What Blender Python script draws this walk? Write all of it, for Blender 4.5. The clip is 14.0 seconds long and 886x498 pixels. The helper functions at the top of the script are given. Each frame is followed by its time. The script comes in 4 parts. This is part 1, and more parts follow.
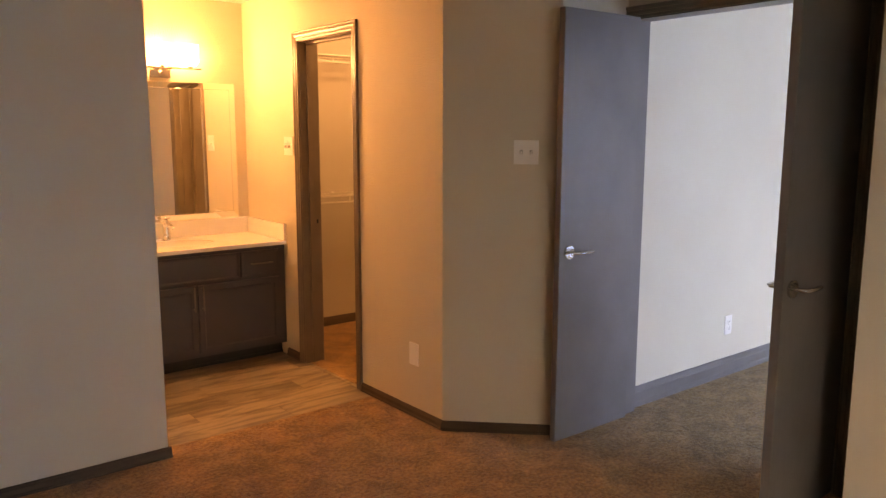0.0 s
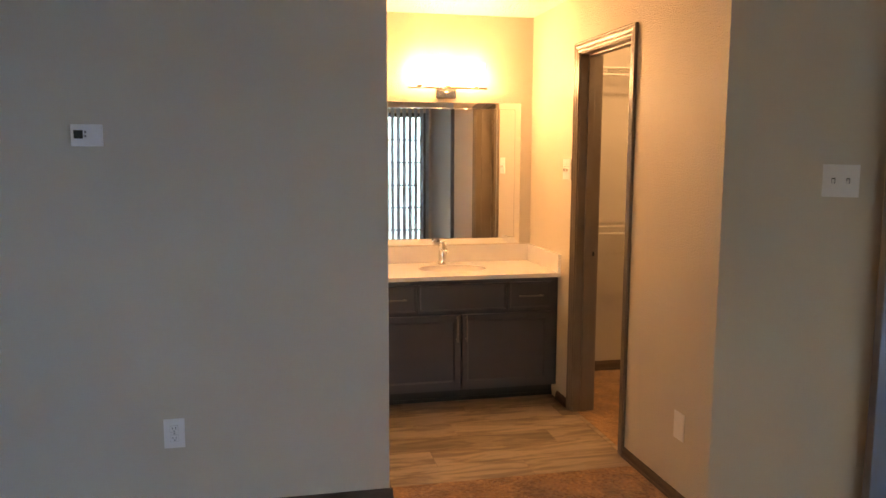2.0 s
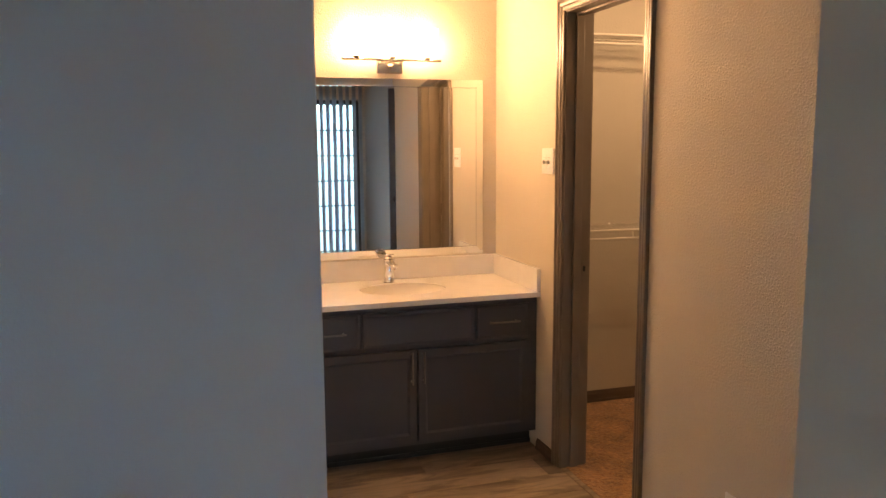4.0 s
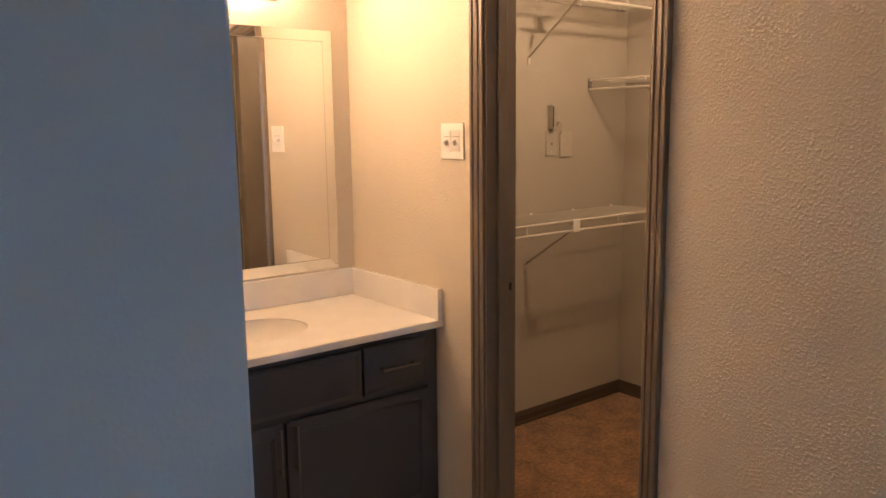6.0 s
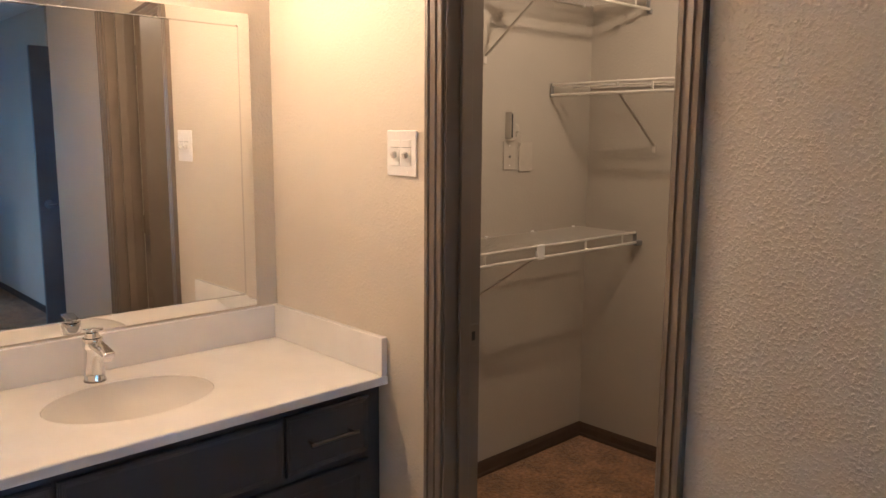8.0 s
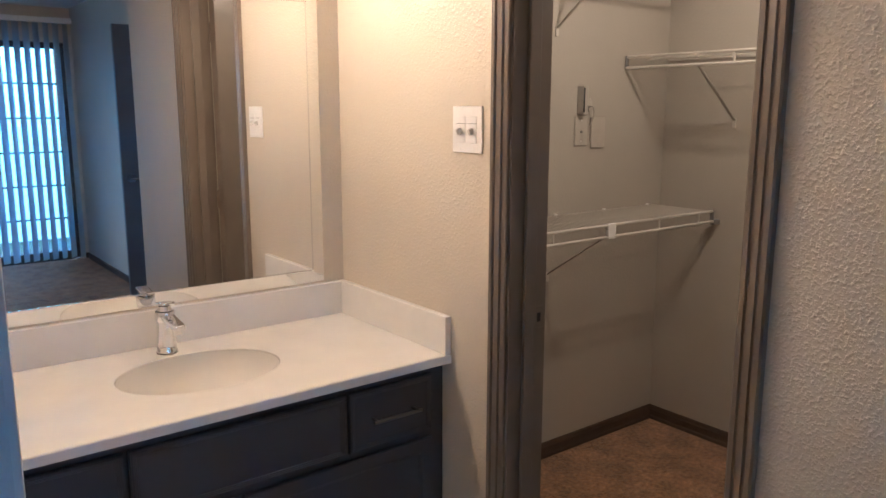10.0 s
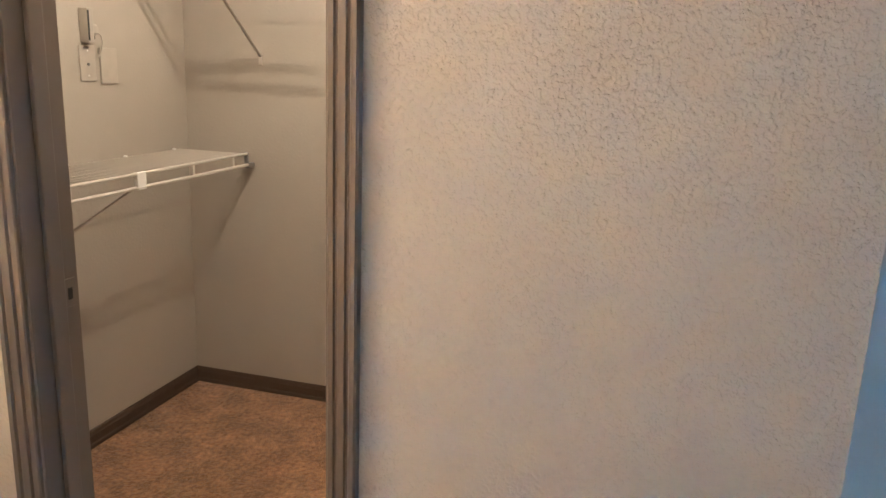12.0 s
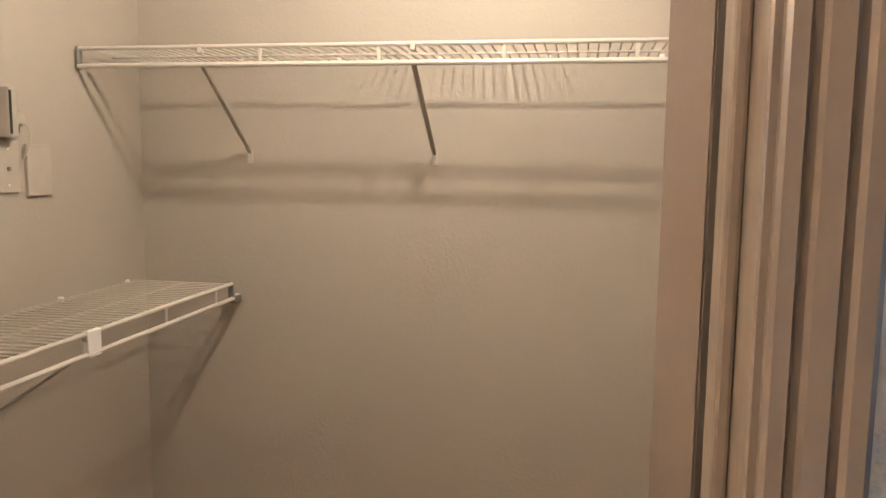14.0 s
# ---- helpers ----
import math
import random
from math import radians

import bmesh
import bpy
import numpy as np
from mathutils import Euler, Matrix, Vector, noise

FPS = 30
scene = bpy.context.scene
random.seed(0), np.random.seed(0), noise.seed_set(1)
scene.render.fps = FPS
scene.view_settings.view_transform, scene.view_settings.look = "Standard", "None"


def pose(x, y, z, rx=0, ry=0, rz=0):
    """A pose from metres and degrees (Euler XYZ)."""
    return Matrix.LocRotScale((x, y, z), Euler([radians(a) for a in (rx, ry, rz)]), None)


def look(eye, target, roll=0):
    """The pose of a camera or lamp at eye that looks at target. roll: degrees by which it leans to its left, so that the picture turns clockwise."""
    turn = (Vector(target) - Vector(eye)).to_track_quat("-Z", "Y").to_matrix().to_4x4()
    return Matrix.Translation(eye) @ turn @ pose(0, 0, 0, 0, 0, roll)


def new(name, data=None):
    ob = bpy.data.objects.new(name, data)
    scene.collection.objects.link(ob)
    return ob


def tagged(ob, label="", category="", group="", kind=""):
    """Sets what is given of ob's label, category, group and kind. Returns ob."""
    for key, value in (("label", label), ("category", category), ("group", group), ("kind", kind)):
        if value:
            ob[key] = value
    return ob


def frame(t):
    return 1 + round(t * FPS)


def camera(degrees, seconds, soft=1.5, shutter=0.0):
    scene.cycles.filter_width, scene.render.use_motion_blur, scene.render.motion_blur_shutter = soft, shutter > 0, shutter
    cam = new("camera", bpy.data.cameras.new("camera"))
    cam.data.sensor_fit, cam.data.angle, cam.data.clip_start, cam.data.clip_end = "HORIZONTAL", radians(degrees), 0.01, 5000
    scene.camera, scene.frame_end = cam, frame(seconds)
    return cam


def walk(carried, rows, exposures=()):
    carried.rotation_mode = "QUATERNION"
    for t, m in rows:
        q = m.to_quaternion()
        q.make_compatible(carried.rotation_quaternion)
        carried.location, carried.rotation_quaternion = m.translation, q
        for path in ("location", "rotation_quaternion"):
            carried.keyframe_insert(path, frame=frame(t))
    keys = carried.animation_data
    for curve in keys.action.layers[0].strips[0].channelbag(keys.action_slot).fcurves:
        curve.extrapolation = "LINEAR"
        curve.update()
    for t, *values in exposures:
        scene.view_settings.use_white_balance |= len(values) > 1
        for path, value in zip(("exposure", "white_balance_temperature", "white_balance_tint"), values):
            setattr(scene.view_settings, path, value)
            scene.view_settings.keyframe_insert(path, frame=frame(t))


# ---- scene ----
cam = camera(60.1, 14.0)
PATH = [
    (0, (-2.296, -5.147, 1.5), (-1.07, -3.597, 1.194), 0.1),
    (0.5, (-2.273, -5.16, 1.49), (-1.285, -3.442, 1.22), -0.0),
    (1, (-2.152, -5.101, 1.483), (-1.377, -3.273, 1.243), 0.2),
    (1.5, (-1.936, -4.976, 1.496), (-1.343, -3.078, 1.274), 0.1),
    (2, (-1.661, -4.86, 1.489), (-1.236, -2.922, 1.241), 0.2),
    (4.5, (-1.518, -3.542, 1.461), (-0.775, -1.707, 1.182), -0.6),
    (5, (-1.566, -3.223, 1.424), (-0.623, -1.483, 1.14), -0.6),
    (5.5, (-1.622, -2.9, 1.449), (-0.506, -1.269, 1.148), -0.4),
    (6, (-1.598, -2.644, 1.447), (-0.386, -1.085, 1.132), -0.7),
    (6.5, (-1.503, -2.438, 1.437), (-0.21, -0.945, 1.122), -0.1),
    (7, (-1.392, -2.281, 1.44), (-0.022, -0.857, 1.132), 0.0),
    (9.5, (-1.273, -2.176, 1.458), (-0.028, -0.642, 1.145), 0.4),
    (10, (-1.264, -2.184, 1.454), (-0.063, -0.626, 1.092), 0.1),
    (10.5, (-1.253, -2.197, 1.44), (0.007, -0.712, 0.985), -0.2),
    (11, (-1.233, -2.133, 1.412), (0.316, -0.998, 0.853), -0.0),
    (11.5, (-1.229, -2.035, 1.414), (0.541, -1.29, 0.857), 1.2),
    (12, (-1.114, -1.956, 1.402), (0.753, -1.413, 0.934), 2.1),
    (12.5, (-0.882, -1.873, 1.393), (1.02, -1.364, 1.041), 3.3),
    (13, (-0.711, -1.71, 1.388), (1.188, -1.176, 1.063), 2.9),
    (13.5, (-0.59, -1.516, 1.385), (1.317, -0.987, 1.093), 1.4),
    (14, (-0.46, -1.332, 1.391), (1.496, -0.98, 1.161), 0.7),
]
EXPOSURES = [(0, 0.52, 40000, 46), (1.5, 0.45, 28000, 37), (2.0, 0.48, 13000, 29), (4.5, 0.17, 9000, 24), (6, 0.13, 7300, 21), (7, 0.10, 6500, 17), (9.5, 0.0, 5200, 11), (10.5, 0.25, 5150, 10), (11.5, 0.75, 5350, 8), (12.5, 1.17, 5300, 7), (13.2, 1.0, 5350, 8), (14, 0.86, 5350, 8)]
walk(cam, [(t, look(eye, to, roll)) for t, eye, to, roll in PATH], EXPOSURES)

# ---- world, sun, large lights ----
world = bpy.data.worlds.new("sky")
scene.world = world
world.use_nodes = True
wn, wl = world.node_tree.nodes, world.node_tree.links
sky = wn.new("ShaderNodeTexSky")
sky.sky_type = "NISHITA"
sky.sun_disc = False
sky.sun_elevation, sky.sun_rotation = radians(38), radians(20)
wl.new(sky.outputs[0], wn["Background"].inputs[0])
wn["Background"].inputs[1].default_value = 0.10
sun = new("sun", bpy.data.lights.new("sun", "SUN"))
sun.data.energy, sun.data.angle, sun.data.color = 0.8, radians(12), (1, 0.97, 0.93)
sun.matrix_world = look((2, 6, 8), (0, 0, 0))

VANITY_GLOW = 23.0
VANITY_FRONT = 150.0
CLOSET_GLOW = 60.0
CLOSET_WATTS = 23.5
DAY_BEDROOM = 16.5
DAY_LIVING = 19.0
WARM = (1.04, 0.715, 0.440)
CLOSET_WARM = (1.05, 0.79, 0.52)


# ---- materials ----
def mat(name):
    m = bpy.data.materials.new(name)
    m.use_nodes = True
    return m, m.node_tree.nodes, m.node_tree.links, m.node_tree.nodes["Principled BSDF"]


def node(ns, kind, **settings):
    n = ns.new("ShaderNode" + kind)
    for key, value in settings.items():
        n.inputs[key.replace("_", " ")].default_value = value
    return n


def ramp(ns, stops):
    n = ns.new("ShaderNodeValToRGB")
    els = n.color_ramp.elements
    while len(els) < len(stops):
        els.new(0.5)
    for e, (p, c) in zip(els, stops):
        e.position, e.color = p, (c[0], c[1], c[2], 1) if len(c) == 3 else c
    return n


def grey(v):
    return (v, v, v)


def objco(ns):
    return ns.new("ShaderNodeTexCoord").outputs["Object"]


def geoco(ns):
    return ns.new("ShaderNodeNewGeometry").outputs["Position"]


def scaled(c, f):
    return tuple(v * f for v in c)


def wall_paint(name, base, relief, size, rough=0.6):
    """Rolled paint over a knockdown texture: flattened blobs, fine grain between, faint uneven tone."""
    m, ns, ls, b = mat(name)
    co = geoco(ns)
    tone = node(ns, "TexNoise", Scale=1.3, Detail=3.0)
    fine = node(ns, "TexNoise", Scale=160.0, Detail=2.0)
    warp = node(ns, "TexNoise", Scale=size * 0.9, Detail=2.0)
    ls.new(co, warp.inputs["Vector"])
    bent = ns.new("ShaderNodeVectorMath")
    bent.operation = "MULTIPLY_ADD"
    ls.new(warp.outputs["Color"], bent.inputs[0])
    bent.inputs[1].default_value = (0.006, 0.006, 0.006)
    ls.new(co, bent.inputs[2])
    blob = node(ns, "TexVoronoi", Scale=size)
    crowd = node(ns, "TexNoise", Scale=size * 0.33, Detail=3.0)
    ls.new(co, crowd.inputs["Vector"])
    for n in (tone, fine):
        ls.new(co, n.inputs["Vector"])
    ls.new(bent.outputs[0], blob.inputs["Vector"])
    col = ramp(ns, [(0.3, scaled(base, 0.95)), (0.7, scaled(base, 1.04))])
    ls.new(tone.outputs[0], col.inputs[0])
    ls.new(col.outputs[0], b.inputs["Base Color"])
    dome = ramp(ns, [(0.0, grey(1)), (0.2, grey(0.85)), (0.6, grey(0.0))])
    dome.color_ramp.interpolation = "EASE"
    ls.new(blob.outputs["Distance"], dome.inputs[0])
    pick = ns.new("ShaderNodeSeparateColor")
    ls.new(blob.outputs["Color"], pick.inputs[0])
    sum_ = ns.new("ShaderNodeMath")
    sum_.operation = "MULTIPLY_ADD"
    ls.new(crowd.outputs[0], sum_.inputs[0])
    sum_.inputs[1].default_value = 1.2
    ls.new(pick.outputs[0], sum_.inputs[2])
    wide = ns.new("ShaderNodeMath")
    wide.operation = "MULTIPLY"
    wide.inputs[1].default_value = 0.72
    ls.new(sum_.outputs[0], wide.inputs[0])
    some = ramp(ns, [(0.5, grey(0.0)), (0.9, grey(1.0))])
    ls.new(wide.outputs[0], some.inputs[0])
    flat = ns.new("ShaderNodeMath")
    flat.operation = "MULTIPLY"
    ls.new(dome.outputs[0], flat.inputs[0])
    ls.new(some.outputs[0], flat.inputs[1])
    peel = node(ns, "TexNoise", Scale=size * 1.35, Detail=1.5, Roughness=0.5)
    ls.new(co, peel.inputs["Vector"])
    rise = ramp(ns, [(0.42, grey(0)), (0.75, grey(1))])
    rise.color_ramp.interpolation = "EASE"
    ls.new(peel.outputs[0], rise.inputs[0])
    both = ns.new("ShaderNodeMath")
    both.operation = "MULTIPLY_ADD"
    ls.new(flat.outputs[0], both.inputs[0])
    both.inputs[1].default_value = 0.7
    low = ns.new("ShaderNodeMath")
    low.operation = "MULTIPLY"
    low.inputs[1].default_value = 0.85
    ls.new(rise.outputs[0], low.inputs[0])
    ls.new(low.outputs[0], both.inputs[2])
    flat = both
    mix = ns.new("ShaderNodeMath")
    mix.operation = "MULTIPLY_ADD"
    ls.new(fine.outputs[0], mix.inputs[0])
    mix.inputs[1].default_value = 0.04
    ls.new(flat.outputs[0], mix.inputs[2])
    bump = node(ns, "Bump", Strength=1.0, Distance=relief)
    ls.new(mix.outputs[0], bump.inputs["Height"])
    ls.new(bump.outputs[0], b.inputs["Normal"])
    b.inputs["Roughness"].default_value = rough
    b.inputs["Specular IOR Level"].default_value = 0.35
    return m


def brushed_paint(name, base, rough=0.38, wear=0.12):
    """Enamel on trim and doors: faint brush lines, small scuffs."""
    m, ns, ls, b = mat(name)
    co = geoco(ns)
    stretch = node(ns, "Mapping", Scale=(60, 60, 2.5))
    ls.new(co, stretch.inputs["Vector"])
    lines = node(ns, "TexNoise", Scale=3.0, Detail=3.0)
    ls.new(stretch.outputs[0], lines.inputs["Vector"])
    cloud = node(ns, "TexNoise", Scale=4.0, Detail=4.0)
    ls.new(co, cloud.inputs["Vector"])
    col = ramp(ns, [(0.3, scaled(base, 1 - wear)), (0.7, scaled(base, 1 + wear))])
    ls.new(cloud.outputs[0], col.inputs[0])
    ls.new(col.outputs[0], b.inputs["Base Color"])
    bump = node(ns, "Bump", Strength=0.09, Distance=0.0005)
    ls.new(lines.outputs[0], bump.inputs["Height"])
    ls.new(bump.outputs[0], b.inputs["Normal"])
    rr = ramp(ns, [(0.3, grey(rough - 0.04)), (0.75, grey(rough + 0.05))])
    ls.new(lines.outputs[0], rr.inputs[0])
    ls.new(rr.outputs[0], b.inputs["Roughness"])
    return m


def plain(name, base, rough=0.4, metal=0.0, mottled=0.04, size=30.0):
    m, ns, ls, b = mat(name)
    n = node(ns, "TexNoise", Scale=size, Detail=3.0)
    ls.new(geoco(ns), n.inputs["Vector"])
    col = ramp(ns, [(0.3, scaled(base, 1 - mottled)), (0.7, scaled(base, 1 + mottled))])
    ls.new(n.outputs[0], col.inputs[0])
    ls.new(col.outputs[0], b.inputs["Base Color"])
    b.inputs["Roughness"].default_value = rough
    b.inputs["Metallic"].default_value = metal
    return m


def glowing(name, colour, strength):
    m, ns, ls, b = mat(name)
    b.inputs["Base Color"].default_value = (0.85, 0.83, 0.8, 1)
    b.inputs["Emission Color"].default_value = (*colour, 1)
    b.inputs["Emission Strength"].default_value = strength
    return m


def carpet_mat(name, dark, light):
    m, ns, ls, b = mat(name)
    co = geoco(ns)
    tuft = node(ns, "TexNoise", Scale=58.0, Detail=3.0, Roughness=0.6)
    yarn = node(ns, "TexVoronoi", Scale=190.0)
    patch = node(ns, "TexNoise", Scale=8.0, Detail=5.0, Roughness=0.62, Distortion=0.4)
    clump = node(ns, "TexNoise", Scale=45.0, Detail=3.0)
    for n in (tuft, yarn, patch, clump):
        ls.new(co, n.inputs["Vector"])
    speck = ramp(ns, [(0.32, dark), (0.5, scaled(light, 0.66)), (0.68, light)])
    ls.new(tuft.outputs[0], speck.inputs[0])
    lay = ramp(ns, [(0.37, grey(0.62)), (0.63, grey(1.10))])
    ls.new(patch.outputs[0], lay.inputs[0])
    mul = ns.new("ShaderNodeMix")
    mul.data_type, mul.blend_type = "RGBA", "MULTIPLY"
    mul.inputs["Factor"].default_value = 1.0
    ls.new(speck.outputs[0], mul.inputs["A"])
    ls.new(lay.outputs[0], mul.inputs["B"])
    ls.new(mul.outputs["Result"], b.inputs["Base Color"])
    add = ns.new("ShaderNodeMath")
    add.operation = "MULTIPLY_ADD"
    ls.new(clump.outputs[0], add.inputs[0])
    add.inputs[1].default_value = 1.6
    ls.new(yarn.outputs["Distance"], add.inputs[2])
    bump = node(ns, "Bump", Strength=1.0, Distance=0.006)
    ls.new(add.outputs[0], bump.inputs["Height"])
    ls.new(bump.outputs[0], b.inputs["Normal"])
    b.inputs["Roughness"].default_value = 0.95
    b.inputs["Specular IOR Level"].default_value = 0.1
    b.inputs["Sheen Weight"].default_value = 0.25
    return m


def plank_mat(name):
    m, ns, ls, b = mat(name)
    info = ns.new("ShaderNodeObjectInfo")
    shift = ns.new("ShaderNodeCombineXYZ")
    far = ns.new("ShaderNodeMath")
    far.operation = "MULTIPLY"
    far.inputs[1].default_value = 40.0
    ls.new(info.outputs["Random"], far.inputs[0])
    for i in (0, 1, 2):
        ls.new(far.outputs[0], shift.inputs[i])
    add = ns.new("ShaderNodeVectorMath")
    ls.new(geoco(ns), add.inputs[0])
    ls.new(shift.outputs[0], add.inputs[1])
    stretch = node(ns, "Mapping", Scale=(1.1, 6, 6))
    ls.new(add.outputs[0], stretch.inputs["Vector"])
    grain = node(ns, "TexNoise", Scale=2.2, Detail=6.0, Roughness=0.62, Distortion=0.9)
    pores = node(ns, "TexNoise", Scale=12.0, Detail=3.0)
    ls.new(stretch.outputs[0], grain.inputs["Vector"])
    ls.new(stretch.outputs[0], pores.inputs["Vector"])
    col = ramp(ns, [(0.30, (0.085, 0.058, 0.037)), (0.44, (0.17, 0.120, 0.080)), (0.58, (0.31, 0.230, 0.160)), (0.75, (0.20, 0.145, 0.10))])
    ls.new(grain.outputs[0], col.inputs[0])
    hue = node(ns, "HueSaturation", Saturation=0.95)
    span = ns.new("ShaderNodeMapRange")
    span.inputs["To Min"].default_value, span.inputs["To Max"].default_value = 0.78, 1.18
    ls.new(info.outputs["Random"], span.inputs["Value"])
    ls.new(span.outputs[0], hue.inputs["Value"])
    ls.new(col.outputs[0], hue.inputs["Color"])
    ls.new(hue.outputs[0], b.inputs["Base Color"])
    bump = node(ns, "Bump", Strength=0.3, Distance=0.0008)
    ls.new(pores.outputs[0], bump.inputs["Height"])
    ls.new(bump.outputs[0], b.inputs["Normal"])
    b.inputs["Roughness"].default_value = 0.42
    return m


def ceiling_mat():
    m, ns, ls, b = mat("sprayed_ceiling")
    co = geoco(ns)
    crumb = node(ns, "TexVoronoi", Scale=70.0)
    big = node(ns, "TexNoise", Scale=40.0, Detail=4.0)
    ls.new(co, crumb.inputs["Vector"])
    ls.new(co, big.inputs["Vector"])
    add = ns.new("ShaderNodeMath")
    ls.new(crumb.outputs["Distance"], add.inputs[0])
    ls.new(big.outputs[0], add.inputs[1])
    bump = node(ns, "Bump", Strength=1.0, Distance=0.008)
    ls.new(add.outputs[0], bump.inputs["Height"])
    ls.new(bump.outputs[0], b.inputs["Normal"])
    b.inputs["Base Color"].default_value = (0.82, 0.79, 0.74, 1)
    b.inputs["Roughness"].default_value = 0.9
    return m


def mirror_mat():
    m, ns, ls, b = mat("silvered_glass")
    b.inputs["Base Color"].default_value = (0.88, 0.89, 0.88, 1)
    b.inputs["Metallic"].default_value = 1.0
    b.inputs["Roughness"].default_value = 0.012
    return m


def glass_mat():
    m, ns, ls, b = mat("window_glass")
    b.inputs["Base Color"].default_value = (0.95, 0.98, 0.98, 1)
    b.inputs["Roughness"].default_value = 0.0
    b.inputs["IOR"].default_value = 1.45
    b.inputs["Transmission Weight"].default_value = 1.0
    return m


def slat_mat():
    m, ns, ls, b = mat("blind_vinyl")
    b.inputs["Base Color"].default_value = (0.58, 0.63, 0.65, 1)
    b.inputs["Roughness"].default_value = 0.5
    tr = node(ns, "BsdfTranslucent", Color=(0.34, 0.47, 0.57, 1))
    mix = ns.new("ShaderNodeMixShader")
    mix.inputs[0].default_value = 0.42
    ls.new(b.outputs[0], mix.inputs[1])
    ls.new(tr.outputs[0], mix.inputs[2])
    ls.new(mix.outputs[0], ns["Material Output"].inputs[0])
    return m


def distance_mat(name, strength, tree=True):
    """The view far outside: overcast sky over soft treetops and pale buildings."""
    m, ns, ls, b = mat(name)
    sep = ns.new("ShaderNodeSeparateXYZ")
    co = geoco(ns)
    ls.new(co, sep.inputs[0])
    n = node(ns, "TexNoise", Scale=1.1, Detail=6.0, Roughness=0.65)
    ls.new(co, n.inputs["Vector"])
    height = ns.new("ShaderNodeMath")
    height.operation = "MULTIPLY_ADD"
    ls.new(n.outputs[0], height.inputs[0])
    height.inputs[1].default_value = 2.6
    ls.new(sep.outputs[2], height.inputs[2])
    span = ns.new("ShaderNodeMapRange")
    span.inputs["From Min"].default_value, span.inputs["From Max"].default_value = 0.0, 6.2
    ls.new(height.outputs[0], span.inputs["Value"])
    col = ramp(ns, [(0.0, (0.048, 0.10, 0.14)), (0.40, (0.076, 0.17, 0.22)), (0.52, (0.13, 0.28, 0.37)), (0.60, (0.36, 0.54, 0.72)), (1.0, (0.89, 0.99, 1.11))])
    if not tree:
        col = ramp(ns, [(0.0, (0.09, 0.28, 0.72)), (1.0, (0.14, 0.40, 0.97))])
    ls.new(span.outputs[0], col.inputs[0])
    e = node(ns, "Emission", Strength=strength)
    ls.new(col.outputs[0], e.inputs[0])
    ls.new(e.outputs[0], ns["Material Output"].inputs[0])
    return m


GREIGE = (0.655, 0.590, 0.492)
M_WALL = wall_paint("greige_wall_paint", GREIGE, 0.0017, 100.0, 0.5)
M_SOFT = wall_paint("greige_vanity_paint", GREIGE, 0.0007, 84.0)
M_ROOM = wall_paint("greige_room_paint", GREIGE, 0.0002, 92.0)
# Same greige paint as outside, darkened to put the closet's shade into its colour.
M_CLOSET = wall_paint("dimmed_closet_paint", (0.44, 0.398, 0.34), 0.0003, 70.0)
M_CEIL = ceiling_mat()
M_CARPET = carpet_mat("beige_carpet", (0.25, 0.112, 0.051), (0.56, 0.30, 0.142))
M_PLANK = plank_mat("oak_vinyl")
M_SUB = plain("floor_underlay", (0.05, 0.04, 0.035), 0.9)
M_TRIM = brushed_paint("taupe_trim_paint", (0.18, 0.144, 0.111), 0.33)
M_BASE = brushed_paint("dark_base_paint", (0.070, 0.044, 0.028), 0.62)
M_DOOR = brushed_paint("grey_door_paint", (0.135, 0.132, 0.135), 0.36)
M_CAB = brushed_paint("charcoal_cabinet_paint", (0.062, 0.060, 0.064), 0.42)
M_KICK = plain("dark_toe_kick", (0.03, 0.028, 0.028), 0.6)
M_MARBLE = plain("cultured_marble", (0.83, 0.81, 0.775), 0.16, 0.0, 0.03, 9.0)
M_BOWL = plain("glazed_bowl", (0.74, 0.72, 0.685), 0.34, 0.0, 0.02, 9.0)
M_CHROME = plain("chrome", (0.86, 0.86, 0.87), 0.06, 1.0, 0.0)
M_NICKEL = plain("brushed_nickel", (0.55, 0.52, 0.48), 0.27, 1.0, 0.05, 120.0)
M_PULL = plain("dark_nickel", (0.22, 0.20, 0.185), 0.3, 1.0, 0.05, 120.0)
M_PLASTIC = plain("white_plastic", (0.88, 0.865, 0.84), 0.33, 0.0, 0.015)
M_SLOT = plain("dark_slot", (0.02, 0.02, 0.02), 0.6)
M_SCREEN = plain("thermostat_screen", (0.035, 0.04, 0.035), 0.15)
M_GREYPL = plain("grey_plastic", (0.20, 0.195, 0.19), 0.4)
# Braces lie in the shelf's shade; that shade is put into this colour.
M_BRACE = plain("shaded_brace", (0.40, 0.36, 0.30), 0.45)
M_WIRE = plain("white_vinyl_wire", (0.60, 0.56, 0.50), 0.35, 0.0, 0.03)
M_MIRROR = mirror_mat()
M_GLASS = glass_mat()
M_SLAT = slat_mat()
M_FRAME = plain("bronze_window_frame", (0.035, 0.033, 0.032), 0.4)
M_SHADE = glowing("lit_frosted_glass", WARM, VANITY_GLOW)
# Extra glow added before the shades, brighter than their glass.
M_FRONT = glowing("added_front_glow", WARM, VANITY_FRONT)
M_GLOBE = glowing("lit_opal_globe", CLOSET_WARM, CLOSET_GLOW)
M_OUT = distance_mat("distance_bedroom", DAY_BEDROOM)
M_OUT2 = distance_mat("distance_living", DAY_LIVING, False)


